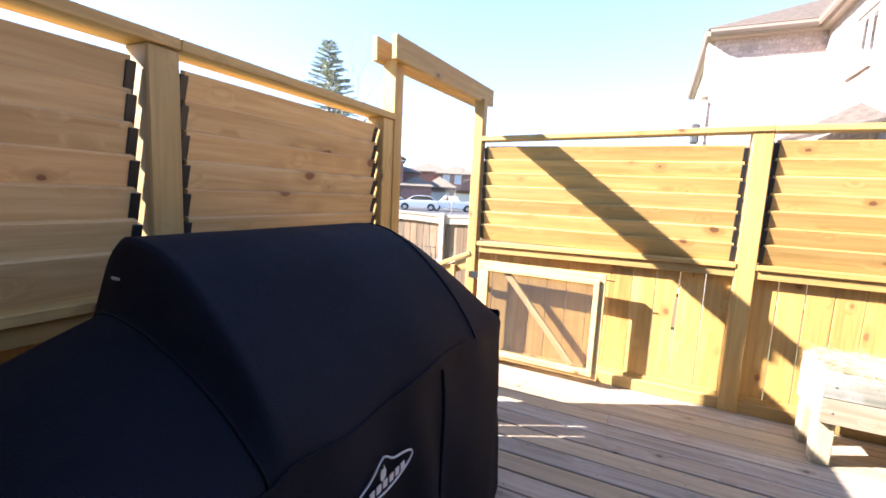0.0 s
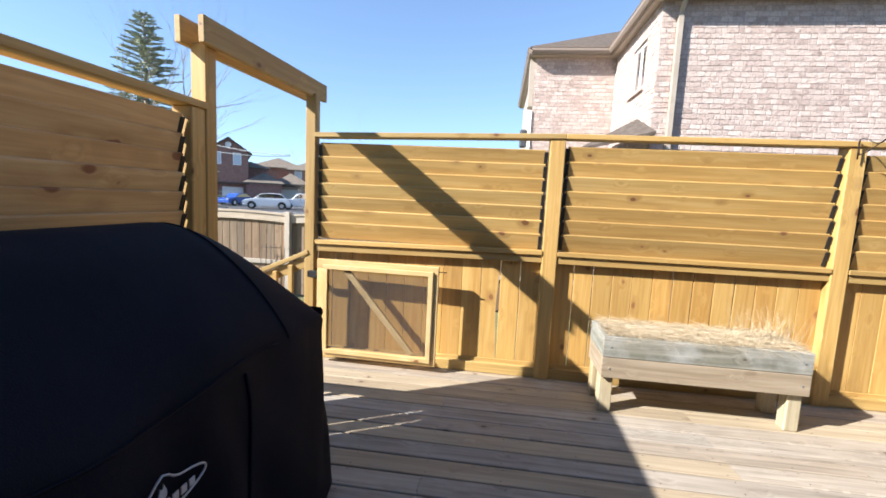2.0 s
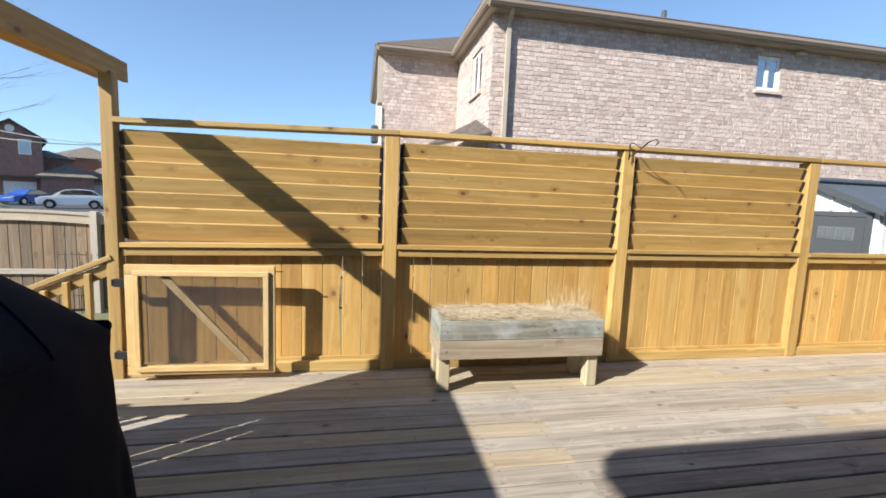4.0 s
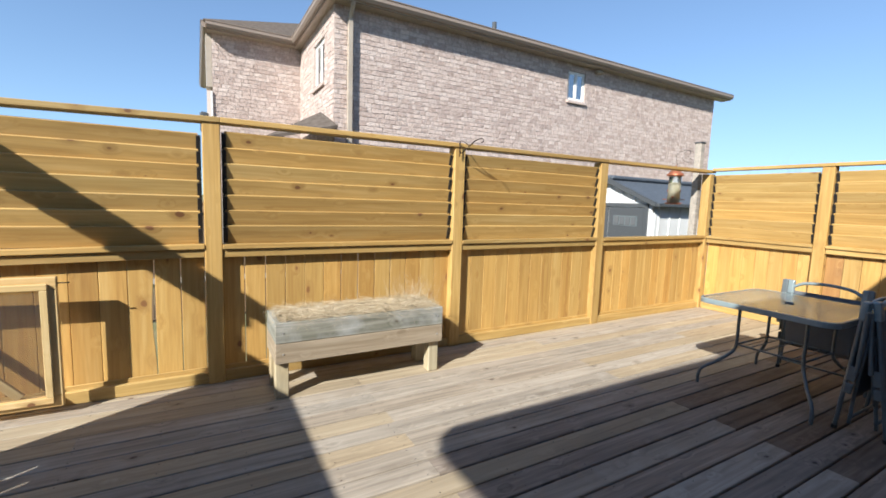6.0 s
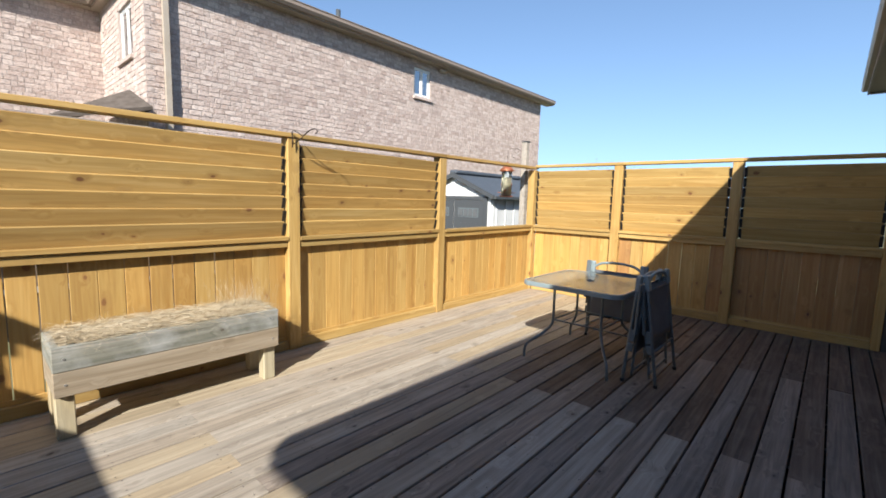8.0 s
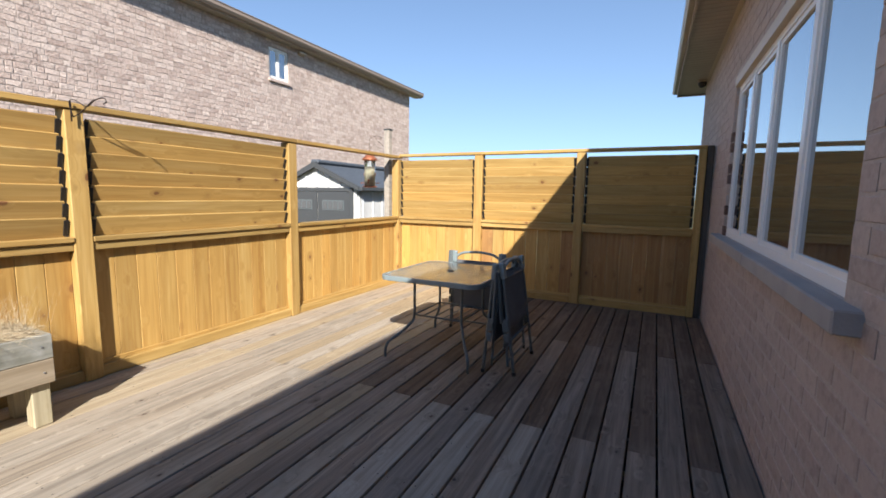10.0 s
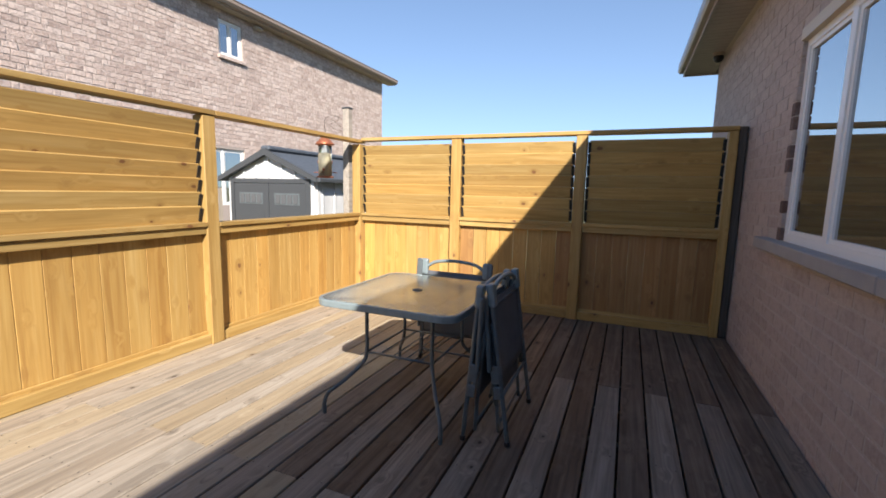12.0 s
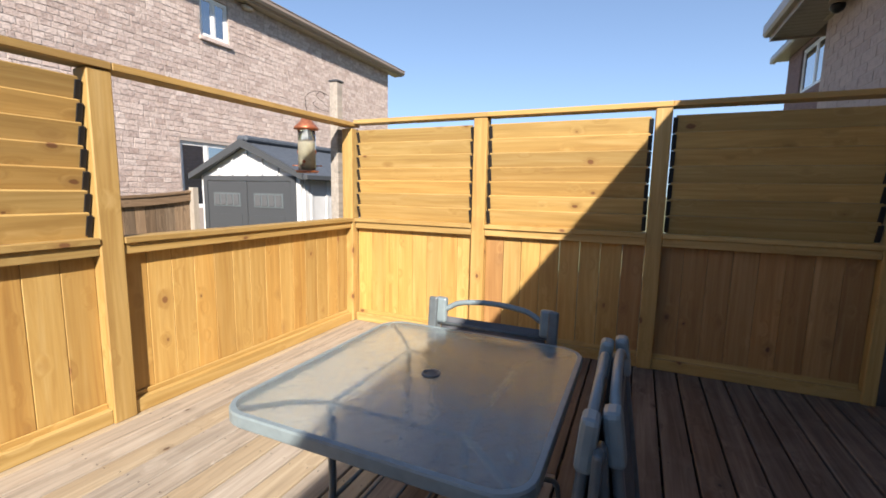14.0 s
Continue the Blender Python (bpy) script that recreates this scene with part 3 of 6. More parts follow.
def fences():
    P = 0.117
    tops = 1.922
    for i, (a, b) in enumerate(NX):
        if i:
            post(a, NF, b, NF + P, tops, ["", "yellow pine fence post with louvres on both sides", "yellow pine fence post behind the end of the planter", "yellow pine fence post beside the open fence bay", "yellow pine corner post where the fences meet"][i])
    bay(NX[0][1], NF, 0, NX[1][0] - NX[0][1], "yellow pine louvred fence with a loose board behind the gate", seed=1, rail0=0.01, rail1=PT, top=1.955, fall=0.042)
    bay(NX[1][1], NF, 0, NX[2][0] - NX[1][1], "yellow pine louvred fence panel behind the wooden planter", seed=2, top=1.962, fall=0.006)
    bay(NX[2][1], NF, 0, NX[3][0] - NX[2][1], "yellow pine louvred fence panel with a wire hook at its top", seed=3, top=1.968, fall=0.006)
    bay(NX[3][1], NF, 0, NX[4][0] - NX[3][1], "yellow pine fence panel with an open upper half", louvres=False, seed=4, rail1=0.118, top=1.978, fall=0.01)
    yy = [NF] + [v for ab in EY for v in (ab[1], ab[0])]
    for k in range(3):
        a, b = (NF, EY[0][1], EY[1][1])[k] if k else NF, EY[k][1]
        a = NF - 0.013 if k == 0 else EY[k - 1][0]
        # panels nearer the house carry their shade in the board colour
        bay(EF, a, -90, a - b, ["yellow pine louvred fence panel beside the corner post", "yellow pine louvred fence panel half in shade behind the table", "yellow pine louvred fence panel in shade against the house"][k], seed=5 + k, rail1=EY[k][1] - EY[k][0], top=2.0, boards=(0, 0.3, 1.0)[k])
        post(EF, EY[k][0], EF + P, EY[k][1], 1.961, "yellow pine fence post in the end fence" if k < 2 else "pine fence post beside the brick house wall")
    post(EF + 0.03, HW + 0.012, EF + 0.13, -0.368, 2.0, "dark weathered post between the end fence and brick wall", mat=M_darkpost)
    # west fence, behind the barbecue
    # louvres here use the pine brightened for light bounced off the deck side
    bay(WF, 1.198, 90, 1.212, "brown-lit pine louvred fence panel behind the covered barbecue", seed=9, rail0=0.0, rail1=0.118, top=1.887, mat=M_pine_bounce, clear=0.033)
    post(WF - P, 1.09, WF, 1.198, 1.848, "pine fence post behind the covered barbecue")
    bay(WF, HW + 0.04, 90, 1.09 - HW - 0.04, "brown-lit pine louvred fence panel beside the house wall", seed=10, rail0=0.0, rail1=0.108, top=1.887, mat=M_pine_bounce, clear=0.033)
    post(WF - P, 2.41, WF, 2.52, 1.848, "pine fence post beside the gateway")


fences()


HDR = 0.9


def gateway():
    g = thing("gateway_frame", pose(0, 0, 0), "tall yellow pine gateway frame with a double header beam", "gateway")
    bar("gate_post", (WF - 0.088, 2.522, -0.3), (WF + 0.005, 2.613, 2.2), M_pine, g, 0.005)
    bar("gate_post", (-1.335, 3.705, -0.3), (-1.25, 3.795, 2.22), M_pine, g, 0.005)
    bar("header_beam", (-1.324, 2.44, 2.19), (-1.287, 3.97, 2.33), M_pine, g, 0.004, rot=(HDR, 0, -1.5))
    bar("header_beam", (-1.461, 2.44, 2.19), (-1.424, 3.97, 2.33), M_pine, g, 0.004, rot=(HDR, 0, -1.5))


gateway()


def mesh_gate():
    g = thing("gate", pose(-1.18, 3.655, 0, 0, 0, -1.5), "low pine gate with clear film, swung open against the fence", "gate")
    W, z0, z1, t = 1.02, 0.06, 0.88, 0.038
    bar("top_rail", (0, -t, z1 - 0.075), (W, 0, z1), M_pine_pale, g)
    bar("bottom_rail", (0.0, -t, z0), (W, 0, z0 + 0.075), M_pine_pale, g)
    bar("stile", (0.0, -t, z0 + 0.076), (0.075, 0, z1 - 0.076), M_pine_pale, g)
    bar("stile", (W - 0.075, -t, z0 + 0.076), (W, 0, z1 - 0.076), M_pine_pale, g)
    # inner trim standing on the frame
    a, b, c, d = 0.06, W - 0.04, z0 + 0.03, z1 - 0.04
    bar("trim", (a, -t - 0.02, d - 0.038), (b, -t - 0.001, d), M_pine_pale, g)
    bar("trim", (a, -t - 0.02, c), (b, -t - 0.001, c + 0.038), M_pine_pale, g)
    bar("trim", (a, -t - 0.02, c + 0.039), (a + 0.038, -t - 0.001, d - 0.039), M_pine_pale, g)
    bar("trim", (b - 0.038, -t - 0.02, c + 0.039), (b, -t - 0.001, d - 0.039), M_pine_pale, g)
    x0, zt, x1, zb = 0.25, z1 - 0.08, W - 0.2, z0 + 0.08
    L = math.hypot(x1 - x0, zt - zb)
    part("brace", box_mesh(L, 0.03, 0.05, M_pine_pale), M_pine_pale, g, m4=pose((x0 + x1) / 2, -0.02, (zt + zb) / 2, 0, math.degrees(math.atan2(zt - zb, x1 - x0)), 0))
    bm = bmesh.new()
    n = 24
    vs = {}
    for i in range(n + 1):
        for j in range(n + 1):
            u, v2 = i / n, j / n
            wob = 0.006 * math.sin(9 * u + 5 * v2) * math.sin(math.pi * u) * math.sin(math.pi * v2)
            vs[i, j] = bm.verts.new((0.075 + (W - 0.15) * u, -0.042 + wob, z0 + 0.075 + (z1 - z0 - 0.15) * v2))
    for i in range(n):
        for j in range(n):
            bm.faces.new((vs[i, j], vs[i + 1, j], vs[i + 1, j + 1], vs[i, j + 1]))
    part("film_panel", bm, M_film, g, "clear smoky plastic film", smooth=True).visible_shadow = False
    tube("latch", [(W, -0.02, 0.84), (W + 0.06, -0.02, 0.84)], 0.004, M_wrought, g)
    for z in (0.2, 0.74):
        bar("hinge", (-0.09, -0.003, z - 0.03), (0.03, 0.012, z + 0.03), M_black, g)
        bar("hinge_leaf", (-0.105, -0.003, z - 0.025), (-0.091, 0.07, z + 0.025), M_black, g)


mesh_gate()


def stairs():
    s = thing("stairs", pose(0, 0, 0), "pine steps going down from the gateway with a sloping handrail", "stairs", kind="structure")
    for k in range(3):
        z = -0.15 * (k + 1)
        x = WF - 0.12 - 0.28 * k
        bar("step_board", (x - 0.28, 2.7, z - 0.038), (x, 3.8, z), M_deck, s)
        bar("riser", (x - 0.02, 2.7, z), (x, 3.8, z + 0.13), M_deck, s)
    r = thing("handrail", pose(0, 0, 0), "sloping pine handrail with square balusters beside the steps", "railing")
    for y in (3.78,):
        L = 1.5
        ang = 24
        part("rail", box_mesh(L, 0.09, 0.036, M_pine), M_pine, r, m4=pose(-1.45 + 0.15 - L / 2 * math.cos(radians(ang)), y - 0.04, 0.92 - L / 2 * math.sin(radians(ang)), 0, -ang, 0))
        part("under_rail", box_mesh(L, 0.036, 0.09, M_pine), M_pine, r, m4=pose(-1.45 + 0.15 - L / 2 * math.cos(radians(ang)), y - 0.04, 0.84 - L / 2 * math.sin(radians(ang)), 0, -ang, 0))
        for k in range(9):
            x = -1.45 - 0.0 - k * 0.14
            zt = 0.80 - (k * 0.14 + 0.05) * math.tan(radians(ang))
            bar("baluster", (x - 0.019, y - 0.10, zt - 0.85), (x + 0.019, y - 0.064, zt + 0.02), M_pine, r)
        bar("newel", (-1.45 - 1.36, y - 0.03, GROUND), (-1.45 - 1.27, y + 0.06, 0.36), M_pine, r)


def guard_rail():
    r = thing("guard_rail", pose(0, 0, 0), "low level pine guard rail with square balusters beside the gateway landing", "railing")
    bar("rail", (-2.2, 2.53, 0.805), (-1.456, 2.62, 0.84), M_pine, r)
    bar("under_rail", (-2.2, 2.557, 0.725), (-1.456, 2.593, 0.804), M_pine, r)
    for k in range(4):
        bar("baluster", (-1.66 - k * 0.15, 2.594, -0.15), (-1.622 - k * 0.15, 2.63, 0.80), M_pine, r)
    bar("newel", (-2.29, 2.53, GROUND), (-2.201, 2.62, 0.9), M_pine, r)


stairs()
guard_rail()


def wall_solid(name, x0, x1, z0, z1, holes, thick, mat, parent, m4):
    """A wall in its own xz plane, y from 0 (its face) back to thick, with openings (x0, z0, x1, z1) cut through it."""
    xs = sorted({x0, x1, *[h[0] for h in holes], *[h[2] for h in holes]})
    zs = sorted({z0, z1, *[h[1] for h in holes], *[h[3] for h in holes]})
    boxes = []
    for a, b in zip(xs, xs[1:]):
        for c, d in zip(zs, zs[1:]):
            mx, mz = (a + b) / 2, (c + d) / 2
            if not any(h[0] < mx < h[2] and h[1] < mz < h[3] for h in holes):
                boxes.append(corners(a, 0, c, b, thick, d))
    return part(name, welded(boxes_mesh(name, boxes)), mat, parent, m4=m4)


def bricks(parent, m4, x0, x1, z0, z1, holes, size, joint, mats, near, seed, proud=0.012, rough=0.004, regular=False):
    """Brick courses on a wall's face; those whose centre near() picks are objects of their own, the rest one mesh."""
    rng = random.Random(seed)
    L, H = size
    lengths = (L,) if regular else (L, L, L * 0.78, L * 0.5, L * 1.12)
    single = {}
    for q in set(lengths):
        for _ in range(4):
            bm = box_bm(q - joint, proud + 0.02, H - joint, 0.005)
            for v in bm.verts:
                v.co += Vector((rng.uniform(-1, 1), rng.uniform(-1, 1) * 0.6, rng.uniform(-1, 1))) * rough
            me = bpy.data.meshes.new("brick")
            bm.to_mesh(me)
            bm.free()
            me.materials.append(mats[0])
            single.setdefault(q, []).append(me)
    rest, count = [], 0
    row, z = 0, z0
    while z + H <= z1 + 0.01:
        x = x0 - (row % 2) * L / 2
        while x < x1:
            q = rng.choice(lengths)
            a, b = max(x, x0), min(x + q, x1)
            for h in holes:
                if h[1] - 0.03 < z + H / 2 < h[3] + 0.03:
                    if a < h[0] < b:
                        b = h[0]
                    if a < h[2] < b:
                        a = h[2]
                    if h[0] - 1e-6 <= a and b <= h[2] + 1e-6:
                        b = a
            if b - a > 0.04:
                cx, cz = (a + b) / 2, z + H / 2
                full = abs(b - a - q) < 1e-4
                if full and count < 300 and near(cx, cz):
                    part("brick", rng.choice(single[q]), mats[0], parent, m4=m4 @ pose(cx, -proud / 2 + 0.01, cz, 0, 0, 0))
                    count += 1
                else:
                    j = joint / 2
                    p = proud + rng.uniform(-0.4, 0.4) * rough
                    f = [rng.uniform(-1, 1) * rough for _ in range(8)]
                    rest.append([(a + j + f[0], -p, z + j + f[1]), (b - j + f[2], -p + f[3] * 0.4, z + j + f[4]), (b - j, 0.005, z + j), (a + j, 0.005, z + j),
                                 (a + j + f[5], -p, z + H - j + f[6]), (b - j + f[7], -p + f[0] * 0.4, z + H - j + f[2]), (b - j, 0.005, z + H - j), (a + j, 0.005, z + H - j)])
            x += q
        z += H
        row += 1
    ob = part("bricks", boxes_mesh("bricks", rest), mats[1], parent, m4=m4)
    tagged(ob, kind="stuff")


def window(parent, m4, x0, z0, x1, z1, panes, depth=0.06, fw=0.05, mw=0.045, mat=None, glass=None):
    """A framed window set into an opening. Own x along the wall, own -y outwards."""
    mat, glass = mat or M_white, glass or M_glassdark
    w = thing("window", m4)
    w.parent = parent
    y0 = depth
    boxes = [corners(x0, y0 - 0.012, z0, x1, y0 + 0.04, z0 + fw), corners(x0, y0 - 0.012, z1 - fw, x1, y0 + 0.04, z1),
             corners(x0, y0 - 0.012, z0 + fw, x0 + fw, y0 + 0.04, z1 - fw), corners(x1 - fw, y0 - 0.012, z0 + fw, x1, y0 + 0.04, z1 - fw)]
    part("window_frame", boxes_mesh("window_frame", boxes), mat, w)
    n = panes if isinstance(panes, list) else [x0 + (x1 - x0) * i / panes for i in range(1, panes)]
    edges = [x0 + fw] + [v for c in n for v in (c - mw / 2, c + mw / 2)] + [x1 - fw]
    for c in n:
        part("mullion", boxes_mesh("mullion", [corners(c - mw / 2, y0 - 0.014, z0 + fw, c + mw / 2, y0 + 0.035, z1 - fw)]), mat, w)
    for a, b in zip(edges[::2], edges[1::2]):
        s = 0.028
        part("sash", boxes_mesh("sash", [corners(a, y0 - 0.004, z0 + fw, b, y0 + 0.03, z0 + fw + s), corners(a, y0 - 0.004, z1 - fw - s, b, y0 + 0.03, z1 - fw),
             corners(a, y0 - 0.004, z0 + fw + s, a + s, y0 + 0.03, z1 - fw - s), corners(b - s, y0 - 0.004, z0 + fw + s, b, y0 + 0.03, z1 - fw - s)]), mat, w)
        part("pane", boxes_mesh("pane", [corners(a + s, y0 + 0.008, z0 + fw + s, b - s, y0 + 0.014, z1 - fw - s)]), glass, w)
    return w


def slab(name, pts, thick, mat, parent):
    """A sloping sheet through three or four corner points, given thickness downwards."""
    bm = bmesh.new()
    top = [bm.verts.new(p) for p in pts]
    low = [bm.verts.new((p[0], p[1], p[2] - thick)) for p in pts]
    bm.faces.new(top)
    bm.faces.new(low[::-1])
    n = len(pts)
    for i in range(n):
        bm.faces.new((top[i], low[i], low[(i + 1) % n], top[(i + 1) % n]))
    bmesh.ops.recalc_face_normals(bm, faces=bm.faces)
    return part(name, bm, mat, parent)


def soffit_slats(parent, m4, x0, x1, y0, y1, z):
    """Ribbed soffit: narrow panels running across the overhang."""
    boxes = []
    x = x0
    while x < x1 - 0.01:
        boxes.append(corners(x + 0.004, y0, z, min(x + 0.1, x1) - 0.004, y1, z + 0.012))
        x += 0.1
    tagged(part("soffit", boxes_mesh("soffit", boxes + [corners(x0, y0, z + 0.013, x1, y1, z + 0.025)]), M_beige, parent, m4=m4), kind="stuff")


def own_house():
    h = thing("wall_south", pose(0, 0, 0), "brown brick house wall with a wide white window, shaded by its eave", "house wall", kind="structure")
    X0, X1, Z1 = -1.85, 9.06, 3.08
    # the wall's own x runs west, its face looks north
    m4 = pose(0, HW, 0, 0, 0, 180)
    hole = (-5.76, 1.07, -2.95, 2.36)
    wall_solid("wall_core", -X1, -X0, GROUND, Z1, [hole], 0.3, M_mortar2, h, m4)
    bricks(h, m4, -X1, -X0, GROUND, Z1 + 0.02, [(-6.04, 0.99, -2.83, 1.07), hole], (0.26, 0.0914), 0.011, (M_ownbrick1, M_ownbrick), lambda x, z: -6.2 < x < -2.6 and 0.0 < z < 1.9, 11, 0.003, 0.0015, True)
    w = window(h, m4, hole[0], hole[1], hole[2], hole[3], [-5.1, -4.42, -3.7], 0.03, 0.05, 0.06, M_white_clean)
    for a, b in ((-6.085, -4.303), (-4.297, -2.785)):
        part("window_sill", box_mesh(b - a, 0.15, 0.078, M_sill, 0.006, 1), M_sill, w, "grey concrete sill", pose((a + b) / 2, -0.002, 1.03))
    part("window_trim", boxes_mesh("trim", [corners(hole[0], -0.02, hole[3] - 0.004, hole[2], 0.04, hole[3] + 0.07)]), M_cream, w, "cream head trim")
    rng = random.Random(3)
    for k in range(14):
        z = 1.115 + k * 0.0914
        mt = M_darkbrick if rng.random() < 0.45 else M_ownbrick1
        part("quoin_brick", box_mesh(0.062, 0.1, 0.083, mt, 0.004), mt, h, m4=m4 @ pose(hole[0] - 0.026, 0.041, z))
    # room behind the window
    part("room_shell", boxes_mesh("room", [corners(2.0, -4.5, 0, 6.5, -4.45, 3), corners(2.0, -4.5, 0, 2.05, HW - 0.31, 3), corners(6.45, -4.5, 0, 6.5, HW - 0.31, 3), corners(2.0, -4.5, -0.05, 6.5, HW - 0.31, 0)]), M_cream, h)
    part("end_wall", boxes_mesh("end_wall", [corners(X1 - 0.3, -9, GROUND, X1, HW - 0.3, Z1), corners(X0, -9, GROUND, X0 + 0.3, HW - 0.3, Z1), corners(X0, -9.3, GROUND, X1, -9, Z1)]), M_mortar2, h)
    e = thing("roof", pose(0, 0.042, 0.03), "house roof with a ribbed beige soffit and a metal gutter", "roof", kind="structure")
    ex0, ex1, ey = -2.32, 9.5, -0.045
    part("ceiling_board", boxes_mesh("cb", [corners(X0, -9, 3.051, X1, HW, 3.07)]), M_cream, e)
    soffit_slats(e, pose(0, 0, 0), ex0, ex1, HW - 0.06, ey - 0.09, 3.055)
    part("fascia", boxes_mesh("fascia", [corners(ex0, ey - 0.088, 3.03, ex1, ey - 0.068, 3.19), corners(ex1 - 0.02, -9, 3.03, ex1, ey - 0.09, 3.19), corners(ex0, -9, 3.03, ex0 + 0.02, ey - 0.09, 3.19)]), M_beige, e)
    gutter = [(ey - 0.066, 3.075), (ey - 0.02, 3.075), (ey, 3.1), (ey, 3.2), (ey - 0.012, 3.2), (ey - 0.012, 3.105), (ey - 0.025, 3.088), (ey - 0.066, 3.088)]
    part("gutter", prism_bm(gutter, ex1 - ex0, "x"), M_beige, e, m4=pose(ex0, 0, 0))
    slab("roof_plane", [(ex0, ey - 0.01, 3.215), (ex1, ey - 0.01, 3.215), (ex1 - 4, -4.8, 4.9), (ex0 + 4, -4.8, 4.9)], 0.03, M_roof, e)
    slab("roof_plane", [(ex0, -9.4, 3.215), (ex0, ey - 0.01, 3.215), (ex0 + 4, -4.8, 4.9)], 0.03, M_roof, e)
    slab("roof_plane", [(ex1, ey - 0.01, 3.215), (ex1, -9.4, 3.215), (ex1 - 4, -4.8, 4.9)], 0.03, M_roof, e)
    slab("roof_plane", [(ex1, -9.4, 3.215), (ex0, -9.4, 3.215), (ex0 + 4, -4.8, 4.9), (ex1 - 4, -4.8, 4.9)], 0.03, M_roof, e)
    # small camera under the soffit
    c = thing("security_camera", pose(8.53, -0.36, 3.085) @ Matrix.Scale(1.35, 4), "small dark dome camera under the beige soffit", "camera")
    bm = bmesh.new()
    bmesh.ops.create_cone(bm, segments=20, radius1=0.05, radius2=0.05, depth=0.025, cap_ends=True)
    part("base", bm, M_beige, c, m4=pose(0, 0, -0.013))
    bm = bmesh.new()
    bmesh.ops.create_uvsphere(bm, u_segments=16, v_segments=10, radius=0.042)
    part("dome", bm, M_black, c, m4=pose(0, 0, -0.04), smooth=True)


own_house()


def next_house():
    h = thing("house", pose(0, 0, 0), "dark red brick house with a white upper window", "house")
    YN, XN = -2.435, 18.95
    m4 = pose(0, YN, 0, 0, 0, 180)
    hole = (-17.82, 3.99, -15.9, 5.09)
    wall_solid("wall", -XN, -12.5, GROUND, 5.25, [hole], 0.3, M_darkbrick, h, m4)
    bricks(h, m4, -XN, -12.5, 2.0, 5.25, [hole], (0.21, 0.076), 0.01, (M_duskbrick, M_duskbrick), lambda x, z: False, 21, 0.006, 0.002, True)
    window(h, m4, *hole, 2, 0.05, 0.07, 0.09)
    part("side_wall", boxes_mesh("sw", [corners(XN - 0.3, -11, GROUND, XN, YN - 0.3, 5.25)]), M_darkbrick, h)
    part("side_wall", boxes_mesh("sw", [corners(12.5, -11, GROUND, 12.8, YN - 0.3, 5.25)]), M_darkbrick, h)
    part("soffit", boxes_mesh("sf", [corners(12.0, -11.4, 5.251, 19.38, -2.19, 5.27)]), M_beige, h)
    part("gutter", prism_bm([(-2.19, 5.21), (-2.1, 5.21), (-2.07, 5.25), (-2.07, 5.36), (-2.19, 5.36)], 7.4, "x"), M_beige, h, m4=pose(12.0, 0, 0))
    slab("roof", [(12.0, -2.08, 5.39), (19.4, -2.08, 5.39), (15.7, -6.7, 6.6)], 0.02, M_roof, h)
    slab("roof", [(19.4, -2.08, 5.39), (19.4, -11.4, 5.39), (15.7, -6.7, 6.6)], 0.02, M_roof, h)
    slab("roof", [(12.0, -11.4, 5.39), (12.0, -2.08, 5.39), (15.7, -6.7, 6.6)], 0.02, M_roof, h)


next_house()


